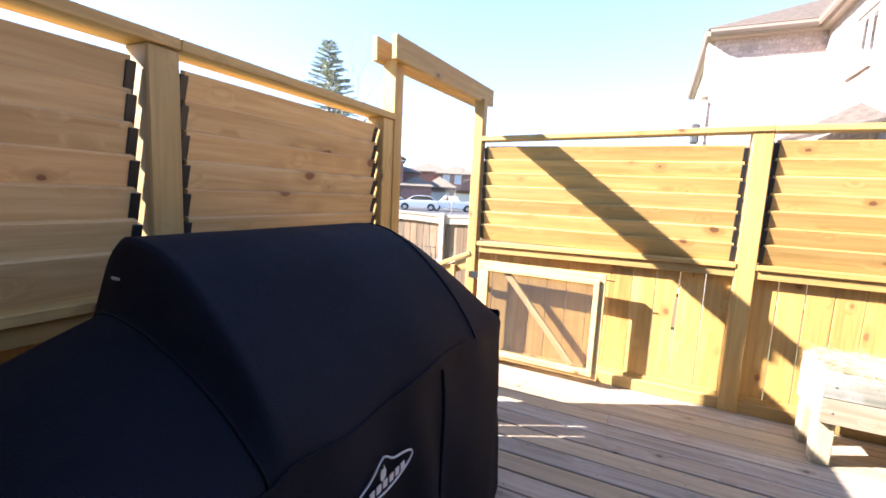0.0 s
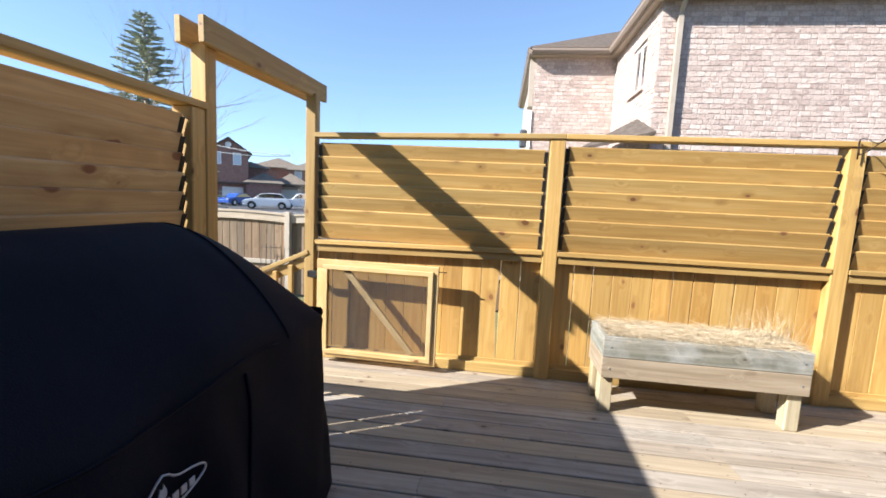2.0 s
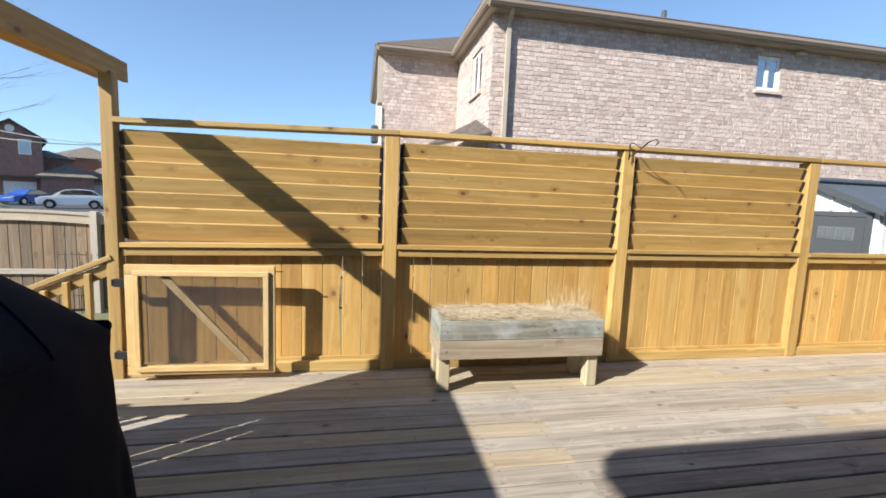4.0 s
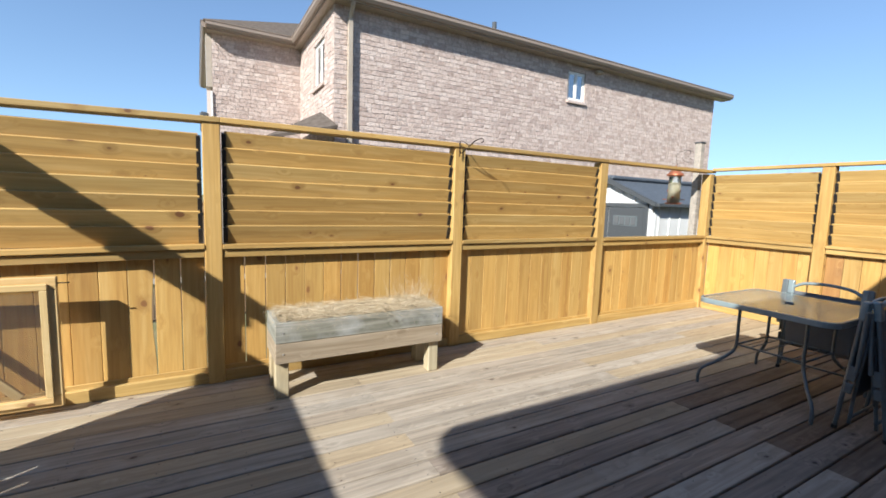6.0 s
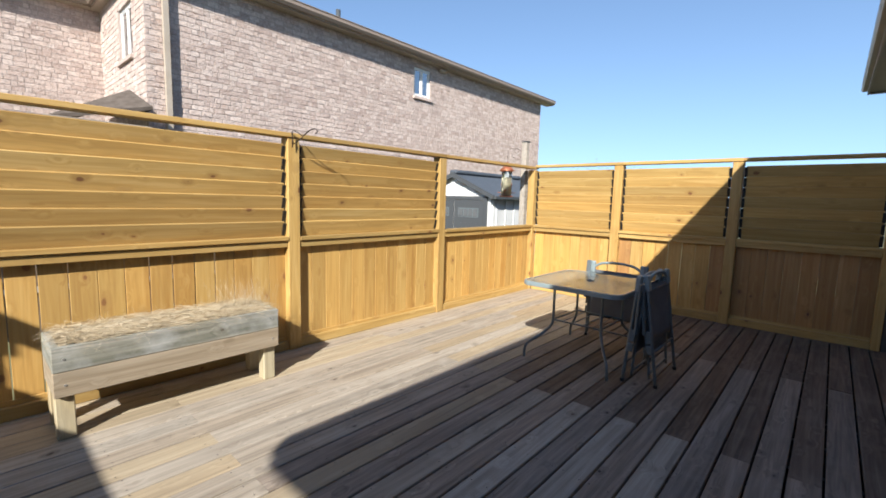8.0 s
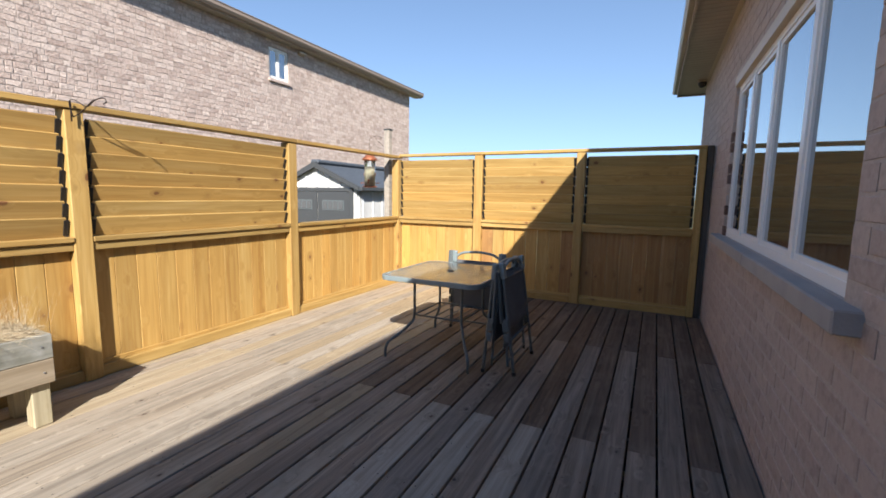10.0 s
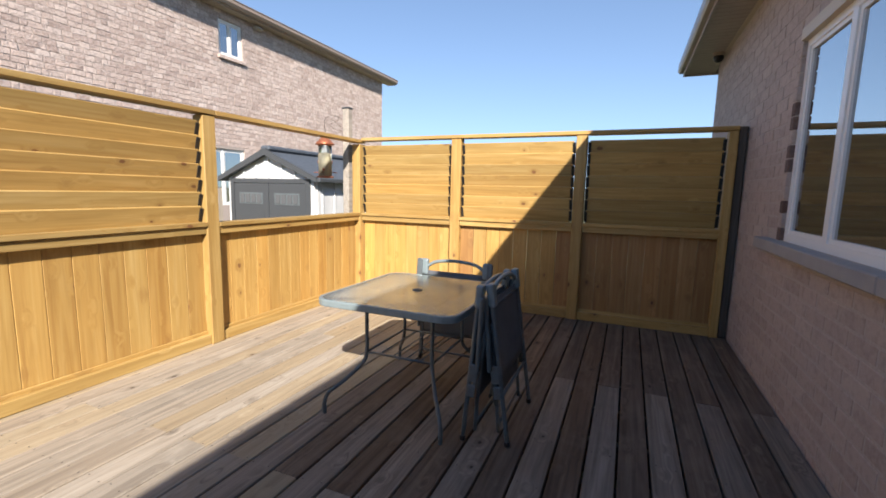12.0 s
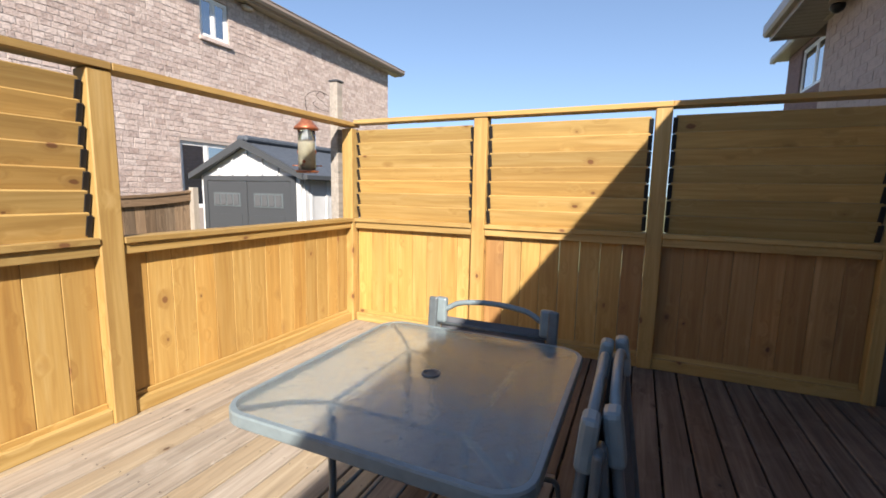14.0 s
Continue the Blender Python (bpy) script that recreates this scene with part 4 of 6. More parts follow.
def neighbour_house():
    h = thing("house", pose(0, 0, 0), "two-storey tumbled pale brick house with a brown eave and few windows", "house")
    XC, XE, YM, YR, XW, ZS = 3.15, 17.0, 9.5, 12.9, 1.0, 5.41
    mats = (M_nbbrick1, M_nbbrick)
    main = pose(0, YM, 0)
    holes = [(9.78, 4.4, 10.45, 5.2), (9.2, 0.9, 10.4, 2.25)]
    wall_solid("wall", XC, XE, GROUND, ZS, holes, 0.3, M_mortar, h, main)
    bricks(h, main, XC, XE, 0.9, ZS, holes, (0.205, 0.1), 0.015, mats, lambda x, z: 3.3 < x < 8.2 and 2.3 < z < 5.2 and z < 2.3 + 0.1 * (7.0 - abs(x - 5.2)) * 2.2, 31, 0.007, 0.007)
    window(h, main, *holes[0], 2, 0.05, 0.05, 0.05)
    part("window_sill", box_mesh(0.75, 0.07, 0.08, M_nbbrick1, 0.006), M_nbbrick1, h, m4=main @ pose(10.11, -0.03, 4.35))
    window(h, main, *holes[1], 2, 0.05, 0.05, 0.05)
    # west-facing wall of the main block: own x runs south
    side = pose(XC, YR, 0, 0, 0, -90)
    sh = [(1.65, 4.0, 2.6, 5.0)]
    wall_solid("wall", 0, YR - YM - 0.001, GROUND, ZS, sh, 0.3, M_mortar, h, side)
    bricks(h, side, 0, YR - YM, 0.9, ZS, sh, (0.205, 0.1), 0.015, mats, lambda x, z: False, 32, 0.007, 0.007)
    window(h, side, *sh[0], 2, 0.05, 0.05, 0.05)
    part("window_sill", box_mesh(1.05, 0.07, 0.08, M_nbbrick1, 0.006), M_nbbrick1, h, m4=side @ pose(2.125, -0.03, 3.955))
    rec = pose(0, YR, 0)
    wall_solid("wall", XW, XC, GROUND, ZS, [], 0.3, M_mortar, h, rec)
    bricks(h, rec, XW, XC, 0.9, ZS, [], (0.205, 0.1), 0.015, mats, lambda x, z: False, 33, 0.007, 0.007)
    part("wall", boxes_mesh("w", [corners(XW, YR + 0.3, GROUND, XW + 0.3, 19, ZS), corners(XE - 0.3, YM + 0.3, GROUND, XE, 19, ZS), corners(XW, 19, GROUND, XE, 19.3, ZS)]), M_mortar, h)
    # eaves
    e0, ew, zt = 0.3, 0.2, 5.55
    xg, yg, xe, xs = XC - ew, YR - e0, XE + 0.5, XW - 0.13     # gutter lines
    soffit_slats(h, pose(0, 0, 0), xg, xe, YM - e0, YM + 0.02, ZS - 0.02)
    soffit_slats(h, pose(0, 0, 0), xs, XC + 0.02, yg, YR + 0.02, ZS - 0.02)
    part("soffit", boxes_mesh("sf", [corners(xg, YM + 0.021, ZS - 0.02, XC + 0.02, yg, ZS)]), M_beige, h)
    part("soffit", boxes_mesh("sf", [corners(xs, YR + 0.021, ZS - 0.02, XW, 19.5, ZS)]), M_beige, h)
    prof = [(0, 0.0), (0, 0.13), (-0.1, 0.13), (-0.1, 0.06), (-0.06, 0.0)]

    def gutter(m4, length):
        part("gutter", prism_bm([(y, z) for y, z in prof], length, "x"), M_gutter, h, m4=m4)
        part("fascia", boxes_mesh("fa", [corners(0, 0.002, -0.03, length, 0.03, 0.15)]), M_gutter, h, m4=m4)
        part("roof_edge", boxes_mesh("re", [corners(0, -0.11, 0.135, length, 0.12, 0.155)]), M_beige_dark, h, m4=m4)
    gutter(pose(xg, YM - e0, ZS), xe - xg)
    gutter(pose(xg, yg, ZS, 0, 0, -90), yg - YM + e0)
    gutter(pose(xs, yg, ZS), xg - xs)
    gutter(pose(xs, 19.5, ZS, 0, 0, -90), 19.5 - yg)
    s = 0.42
    y0, x0, x1 = YM - e0 - 0.08, xg - 0.05, xe
    zr = zt + 0.03
    slab("roof", [(x0, y0, zr), (x1, y0, zr), (x1 - 5.2, y0 + 5.2, zr + 5.2 * s), (x0 + 5.2, y0 + 5.2, zr + 5.2 * s)], 0.04, M_roof, h)
    slab("roof", [(x1, y0, zr), (x1, y0 + 10.4, zr), (x1 - 5.2, y0 + 5.2, zr + 5.2 * s)], 0.04, M_roof, h)
    yr, xw = yg - 0.05, xs - 0.05
    s = 0.5
    slab("roof", [(xw, yr, zr), (x0 + 0.7, yr, zr), (x0 + 3.2, yr + 3.2, zr + 3.2 * s), (xw + 3.2, yr + 3.2, zr + 3.2 * s)], 0.04, M_roof, h)
    slab("roof", [(xw, yr + 7, zr), (xw, yr, zr), (xw + 3.2, yr + 3.2, zr + 3.2 * s)], 0.04, M_roof, h)
    slab("roof", [(x0, yr, zr), (x0, y0, zr), (x0 + 5.2, y0 + 5.2, zr + 5.2 * 0.42), (x0 + 3.2, yr + 3.2, zr + 3.2 * s)], 0.04, M_roof, h)
    # chimney-like plumbing vent
    tube("roof_vent", [(8.22, 11, 5.9), (8.22, 11, 6.62)], 0.065, M_sheddark, h)
    # downspout
    d = boxes_mesh("ds", [corners(3.42, YM - 0.115, GROUND + 0.1, 3.51, YM - 0.025, 5.12)])
    part("downspout", d, M_beige, h)
    tube("downspout_elbow", smooth_path([(3.465, YM - 0.07, 5.1), (3.465, YM - 0.1, 5.19), (3.47, YM - 0.24, 5.33), (3.47, YM - 0.27, 5.42)]), 0.045, M_beige, h)
    # low porch roof in the corner
    slab("porch_roof", [(1.7, 8.85, 2.5), (3.05, 8.85, 2.85), (2.9, 9.6, 3.2)], 0.06, M_roof, h)
    slab("porch_roof", [(1.7, 12.8, 2.5), (1.7, 8.85, 2.5), (2.9, 9.6, 3.2), (2.9, 12.38, 3.2)], 0.06, M_roof, h)
    slab("porch_roof", [(3.05, 8.85, 2.85), (3.05, 9.48, 2.85), (2.9, 9.6, 3.2)], 0.06, M_roof, h)
    part("porch_gutter", boxes_mesh("pg", [corners(1.65, 8.74, 2.4, 3.0, 8.84, 2.49)]), M_beige, h)
    for x in (1.85, 2.85):
        part("porch_post", boxes_mesh("pp", [corners(x, 8.95, GROUND, x + 0.12, 9.07, 2.38)]), M_white, h)
    # white corner fitting on the west end
    part("corner_trim", boxes_mesh("ct", [corners(XW - 0.035, YR - 0.05, 2.0, XW - 0.005, YR + 0.1, 3.98)]), M_white, h)
    part("eave_box", boxes_mesh("eb", [corners(XW - 0.13, YR + 0.02, 4.1, XW - 0.005, YR + 0.5, ZS - 0.021)]), M_beige, h)
    l = thing("wall_lamp", pose(XW - 0.2, YR, 3.2), "small dark wall lamp on the corner of the brick house", "lamp")
    part("shade", box_bm(0.2, 0.2, 0.5, 0.04), M_sheddark, l)
    v = thing("vent_cap", pose(10.9, YM - 0.08, 5.31), "small beige vent hood under the eave", "vent")
    part("hood", box_bm(0.25, 0.14, 0.1, 0.03), M_beige, v)


neighbour_house()


def shed():
    s = thing("shed", pose(7.85, 6.17, GROUND), "small white resin shed with dark grey doors and slate roof", "shed")
    D, HWD, ze, zp = 2.6, 0.95, 2.12, 2.51
    white, dark = M_shedwhite, M_sheddark
    # front faces west
    part("front_wall", prism_bm([(-HWD, 0), (HWD, 0), (HWD, ze), (0, zp), (-HWD, ze)], 0.05, "x"), white, s)
    part("back_wall", prism_bm([(-HWD, 0), (HWD, 0), (HWD, ze), (0, zp), (-HWD, ze)], 0.05, "x"), white, s, m4=pose(D, 0, 0))
    for sy in (-1, 1):
        part("side_wall", boxes_mesh("s", [corners(0.051, sy * HWD - 0.03, 0, D - 0.001, sy * HWD + 0.03, ze)]), white, s)
    for k in range(8):
        part("wall_rib", boxes_mesh("r", [corners(0.15 + k * 0.32, -HWD - 0.045, 0, 0.19 + k * 0.32, -HWD - 0.031, ze)]), white, s)
    for k in range(7):
        y = -0.85 + k * 0.283
        zt = ze + (1 - abs(y) / HWD) * (zp - ze) - 0.06
        part("gable_rib", boxes_mesh("r", [corners(-0.022, y - 0.015, 2.12, -0.001, y + 0.015, max(zt, 2.13))]), white, s)
    part("door_frame", boxes_mesh("df", [corners(-0.03, -0.88, 0, -0.002, -0.8, 2.1), corners(-0.03, 0.8, 0, -0.002, 0.88, 2.1), corners(-0.03, -0.799, 2.03, -0.002, 0.799, 2.1)]), dark, s)
    for sy in (-1, 1):
        d = part("door", boxes_mesh("d", [corners(-0.022, min(0.01 * sy, 0.79 * sy), 0.02, -0.003, max(0.01 * sy, 0.79 * sy), 2.02)]), dark, s)
        part("door_panel", boxes_mesh("p", [corners(-0.028, sy * 0.4 - 0.29, 0.3, -0.023, sy * 0.4 + 0.29, 1.55)]), dark, d)
        part("light_frame", boxes_mesh("lf", [corners(-0.03, sy * 0.4 - 0.27, 1.66, -0.023, sy * 0.4 + 0.27, 1.86)]), M_frame, d, "slate grey frame round the small panes")
        for k in range(4):
            yy = sy * 0.4 - 0.19 + k * 0.127
            part("pane", boxes_mesh("pn", [corners(-0.038, yy - 0.048, 1.685, -0.031, yy + 0.048, 1.835)]), M_blindgrey, d, "small pale pane")
    for sy in (-1, 1):
        a = (-0.07, 0, zp + 0.07)
        b = (-0.07, sy * (HWD + 0.1), ze - 0.02)
        slab("roof", [a, b, (D + 0.1, b[1], b[2]), (D + 0.1, 0, a[2])], 0.05, M_shedroof, s)
        part("barge_board", prism_bm([(0, zp + 0.085), (sy * (HWD + 0.13), ze + 0.005), (sy * (HWD + 0.13), ze - 0.075), (0, zp - 0.02)], 0.05, "x"), dark, s, m4=pose(-0.12, 0, 0))
    part("ridge_cap", box_bm(D + 0.2, 0.2, 0.09, 0.03), M_shedroof, s, m4=pose(D / 2, 0, zp + 0.09))
    part("eave_gutter", box_bm(D + 0.2, 0.07, 0.07, 0.01), dark, s, m4=pose(D / 2, -HWD - 0.16, ze - 0.04))


shed()


def divider_fence():
    f = thing("fence", pose(0, 8, 0), "old weathered board fence with a pale grey cap and a post", "fence")
    rng = random.Random(8)
    bays = [(-8.0, -5.8), (-5.8, -3.65), (-3.65, -1.4), (-1.4, 0.9), (0.9, 3.2), (3.2, 5.4), (5.4, 8.3)]
    for i, (a, b) in enumerate(bays):
        top = 0.95 if i < 3 else 1.24
        n = round((b - a) / 0.15)
        for k in range(n):
            u = (k + 0.5) / n
            sag = -0.1 * (1 - (2 * u - 1) ** 2) if i > 3 else 0.04 * (1 - (2 * u - 1) ** 2)
            x = a + (b - a) * u
            bar("fence_board", (x - 0.073, 0, GROUND + 0.05), (x + 0.073, 0.02, top + sag - 0.04 + rng.uniform(-0.004, 0.004)), M_oldfence, f)
        pts = [(a + (b - a) * j / 8, 0.0, top + (-0.1 if i > 3 else 0.04) * (1 - (2 * j / 8 - 1) ** 2)) for j in range(9)]
        boxes = []
        for p, q in zip(pts, pts[1:]):
            boxes.append([(p[0], -0.05, p[2] - 0.13), (q[0], -0.05, q[2] - 0.13), (q[0], -0.002, q[2] - 0.13), (p[0], -0.002, p[2] - 0.13), (p[0], -0.05, p[2]), (q[0], -0.05, q[2]), (q[0], -0.002, q[2]), (p[0], -0.002, p[2])])
            boxes.append([(p[0], -0.07, p[2] + 0.001), (q[0], -0.07, q[2] + 0.001), (q[0], 0.07, q[2] + 0.001), (p[0], 0.07, p[2] + 0.001), (p[0], -0.07, p[2] + 0.035), (q[0], -0.07, q[2] + 0.035), (q[0], 0.07, q[2] + 0.035), (p[0], 0.07, p[2] + 0.035)])
        part("cap", welded(boxes_mesh("cap", boxes)), M_oldgrey if i < 3 else M_oldfence, f)
        bar("rail", (a, -0.045, 0.02), (b, -0.002, 0.1), M_oldgrey, f)
        bar("fence_post", (b - 0.05, -0.11, GROUND), (b + 0.05, -0.003 - 0.005, top + 0.08), M_oldgrey, f)
    m = thing("trellis", pose(-3.95, 7.86, -0.6), "thin wrought-iron garden trellis standing against the old fence", "trellis")
    for k in range(5):
        tube("bar", [(k * 0.1 - 0.2, 0, 0), (k * 0.1 - 0.2, 0, 1.0)], 0.006, M_wrought, m, 5)
    for z in (0.3, 0.6, 0.95):
        tube("bar", [(-0.2, 0, z), (0.2, 0, z)], 0.006, M_wrought, m, 5)


divider_fence()


# ---- things on the deck ----
def planter():
    p = thing("planter_box", pose(0, 0, 0), "raised weathered grey-green wooden planter box filled with dry straw", "planter")
    x0, x1, y0, y1 = 1.04, 2.345, 3.21, 3.62
    for i, (z0, z1, mt) in enumerate(((0.262, 0.404, M_planter_b), (0.408, 0.55, M_planter))):
        bar("side_board", (x0, y0, z0), (x1, y0 + 0.036, z1), mt, p)
        bar("side_board", (x0, y1 - 0.036, z0), (x1, y1, z1), mt, p)
        bar("end_board", (x0 + 0.001, y0 + 0.037, z0), (x0 + 0.037, y1 - 0.037, z1), mt, p)
        bar("end_board", (x1 - 0.037, y0 + 0.037, z0), (x1 - 0.001, y1 - 0.037, z1), mt, p)
    for x in (x0 + 0.005, x1 - 0.097 - 0.005):
        for y in (y0 + 0.038, y1 - 0.13):
            bar("leg", (x, y, 0.0), (x + 0.088, y + 0.088, 0.5), M_leg, p, 0.005)
    bar("bottom_board", (x0 + 0.038, y0 + 0.038, 0.275), (x1 - 0.038, y1 - 0.038, 0.3), M_planter, p)
    for x in (x0 + 0.05, x1 - 0.05):
        for z in (0.33, 0.48):
            bm = bmesh.new()
            bmesh.ops.create_cone(bm, segments=8, radius1=0.007, radius2=0.006, depth=0.006, cap_ends=True)
            part("screw", bm, M_rim, p, m4=pose(x, y0 - 0.001, z, 90, 0, 0))
    bm = bmesh.new()
    n, mm = 40, 12
    g = {}
    for i in range(n + 1):
        for j in range(mm + 1):
            u, v2 = i / n, j / mm
            h = 0.54 + 0.02 * math.sin(math.pi * v2) + 0.03 * noise.noise(Vector((u * 12, v2 * 4, 0)))
            g[i, j] = bm.verts.new((x0 + 0.038 + (x1 - x0 - 0.076) * u, y0 + 0.038 + (y1 - y0 - 0.076) * v2, h))
    for i in range(n):
        for j in range(mm):
            bm.faces.new((g[i, j], g[i + 1, j], g[i + 1, j + 1], g[i, j + 1]))
    part("soil", bm, M_soil, p, smooth=True)
    rng = random.Random(5)
    vs, fs = [], []

    def blade(px, py, pz, dx, dy, dz, L, w, droop, segs=4):
        dirv = Vector((dx, dy, dz)).normalized()
        sv = dirv.cross(Vector((rng.uniform(-1, 1), rng.uniform(-1, 1), 0.3))).normalized() * w
        q = Vector((px, py, pz))
        k = len(vs)
        for s in range(segs + 1):
            ww = sv * (1 - 0.8 * s / segs)
            vs.extend([tuple(q - ww), tuple(q + ww)])
            dirv = (dirv + Vector((0, 0, -droop))).normalized()
            q = q + dirv * L / segs
        for s in range(segs):
            fs.append((k + 2 * s, k + 2 * s + 1, k + 2 * s + 3, k + 2 * s + 2))

    for _ in range(7500):
        u = rng.random()
        px, py = x0 + 0.03 + (x1 - x0 - 0.06) * u, y0 + 0.01 + (y1 - y0 - 0.02) * rng.random()
        near_end = min(1.0, 0.45 + 4 * min(px - x0, x1 - px))
        a = rng.uniform(0, 2 * math.pi)
        blade(px, py, 0.545 + rng.random() * 0.045, math.cos(a) * 1.3, math.sin(a) * 0.8, rng.uniform(-0.05, 0.35), rng.uniform(0.06, 0.17) * near_end, 0.0008, rng.uniform(0.02, 0.28))
    for _ in range(300):
        px, py = rng.gauss(2.17, 0.1), rng.uniform(y0 + 0.12, y1 - 0.05)
        blade(px, py, 0.55, rng.gauss(0, 0.35), rng.gauss(0, 0.25), 1.0, rng.uniform(0.08, 0.29), 0.0007, rng.uniform(0.0, 0.2), 5)
    for _ in range(160):
        px = rng.uniform(x0, x1)
        blade(px, rng.uniform(y0, y1), 0.55, rng.gauss(0, 0.6), rng.gauss(0, 0.5), 0.8, rng.uniform(0.05, 0.13), 0.0012, 0.1)
    me = bpy.data.meshes.new("straw")
    me.from_pydata(vs, [], fs)
    tagged(part("straw", me, M_straw, p, "dry pale straw"), kind="stuff")


planter()


def barbecue():
    b = thing("barbecue", pose(-0.79, 1.2, 0, 0, 0, 0), "large barbecue under a black vinyl cover with pale badge", "barbecue")
    # own y along the barbecue, own x towards its front
    NY, NU = 216, 72

    def profile(y):
        """Lid share, overall top and half depth at a station along the length."""
        lid = 1.0
        if y > 0.38:
            t = min(1, (y - 0.38) / 0.44)
            lid = math.sqrt(max(0, 1 - t ** 2.0))
        if y < -0.43:
            lid = 1 - 0.38 * min(1, (-0.43 - y) / 0.035)
        if y < -0.465:
            lid = 0.62 * max(0, 1 - (-0.465 - y) / 0.72)
        return lid

    bm = bmesh.new()
    rings = []
    ylo, yhi = -1.12, 0.97
    for i in range(NY + 1):
        y = ylo + (yhi - ylo) * i / NY
        lid = profile(y)
        shelf = 0.86 + 0.012 * math.sin(y * 9)
        edge = min(1.0, (yhi - y) / 0.04, (y - ylo) / 0.04)
        shelf -= 0.03 * (1 - max(edge, 0)) ** 2
        shelf += 0.06 * math.exp(-((y - 0.92) / 0.05) ** 2) + 0.012 * math.exp(-((y - 0.85) / 0.02) ** 2)
        q = min(1, max(0, (y - 0.72) / 0.28))
        xf, xb = 0.36 - 0.02 * q * q * (3 - 2 * q), -0.30
        # outline from the front hem, over the top, to the back hem
        top = []
        zf = shelf + 0.06 * lid
        hgt = (1.292 - shelf - 0.06) * lid
        pts = []
        for k in range(NU + 1):
            u = k / NU
            if u < 0.28:
                w = u / 0.28
                z = 0.004 + (zf - 0.004) * w
                x = xf + 0.02 * (1 - w) - 0.0 * w
                fold = (1 - w) * 0.6 + 0.2
                x += fold * 0.022 * math.sin(11 * y + 2.0 * math.sin(3 * y)) + 0.03 * w * (1 - w) * math.sin(21 * y + 9 * z + 2 * math.sin(5 * y)) + 0.01 * noise.noise(Vector((y * 5, z * 3, 1)))
            elif u < 0.74:
                w = (u - 0.28) / 0.46
                a = w * math.pi * 0.5
                # the front slope of the lid, a flattened arc up to the ridge
                x = xf + (-0.13 - xf) * w
                z = zf + hgt * (math.sin(a) ** 0.86)
                z += 0.004 * noise.noise(Vector((x * 6, y * 6, 3)))
            elif u < 0.82:
                w = (u - 0.74) / 0.08
                x = -0.13 - 0.08 * w
                z = zf + hgt * (1 - 0.22 * w * w)
            else:
                w = (u - 0.82) / 0.18
                zt = zf + hgt * 0.78
                x = -0.21 + (xb + 0.19) * min(1.0, 1.6 * w)
                z = zt + (0.004 - zt) * w
            out = max(0.0, 1 - max(edge, 0)) * 0.02
            # the far end hangs from the side shelf's tip: pinched under it, wider at the hem
            e = min(1, max(0, (y - 0.74) / 0.23))
            pull = -0.19 * min(1, z / 0.8) - 0.07 * math.exp(-((z - 0.8) / 0.05) ** 2) + 0.07 * math.exp(-((z - 0.9) / 0.05) ** 2)
            y2 = y + pull * e * e * (3 - 2 * e)
            pts.append((x * (1 - out), y2 + 0.008 * noise.noise(Vector((x * 4, z * 4, y))), z))
        rings.append([bm.verts.new(p) for p in pts])
    for a, c in zip(rings, rings[1:]):
        for k in range(NU):
            bm.faces.new((a[k], c[k], c[k + 1], a[k + 1]))
    bm.faces.new(rings[0])
    bm.faces.new(rings[-1][::-1])
    bmesh.ops.recalc_face_normals(bm, faces=bm.faces)
    cover = part("cover", bm, M_cover, b, smooth=True)
    # seams
    def on(y, u):
        i = round((y - ylo) / (yhi - ylo) * NY)
        k = round(u * NU)
        return rings_co[i][k]
    rings_co = []
    for i in range(NY + 1):
        rings_co.append([tuple(cover.data.vertices[i * (NU + 1) + k].co) for k in range(NU + 1)])
    for y in (-0.47, 0.46):
        pts = [Vector(on(y, u / NU)) + Vector((0.002, 0, 0.002)) for u in range(20, 58)]
        tube("seam", pts, 0.003, M_cover, cover, 5)
    pts = [Vector(rings_co[i][20]) + Vector((0.002, 0, 0.0)) for i in range(int(NY * 0.28), int(NY * 0.74), 4)]
    tube("seam", pts, 0.004, M_cover, cover, 5)
    tube("seam", [Vector(on(0.2 + 0.02 * math.sin(k), 0.26 * (1 - k / 9))) + Vector((0.004, 0, 0)) for k in range(9)], 0.005, M_cover, cover, 5)
    part("care_tag", box_bm(0.03, 0.003, 0.014, 0.001), M_logo, cover, "small grey tag", m4=pose(-0.13, -0.448, 1.2, 20, 0, 0))
    # pale badge: a plain rounded outline with a flame shape
    bd = []
    for k in range(40):
        a = 2 * math.pi * k / 40
        r = 0.6 + 0.4 * abs(math.cos(a)) ** 3
        bd.append((0.0, 0.125 * math.cos(a) * r ** 0.3, 0.035 * math.sin(a) + 0.03 * math.exp(-((0.125 * math.cos(a) + 0.02) / 0.035) ** 2) * (math.sin(a) > 0)))
    badge = pose(0.375, -0.13, 0.72, 0, 0, 0)
    tube("badge", bd, 0.003, M_logo, cover, 5, True, m4=badge)
    fl = [(0.0, 0.0), (0.012, 0.008), (0.013, 0.02), (0.004, 0.04), (0.001, 0.028), (-0.006, 0.034), (-0.011, 0.018), (-0.009, 0.006)]
    part("badge_flame", prism_bm([(a - 0.02, z + 0.005) for a, z in fl], 0.003, "x"), M_logo, cover, m4=badge)
    for k in range(6):
        part("badge_bar", boxes_mesh("bb", [corners(-0.001, -0.07 + k * 0.027, -0.02, 0.002, -0.052 + k * 0.027, 0.0)]), M_logo, cover, m4=badge)


barbecue()


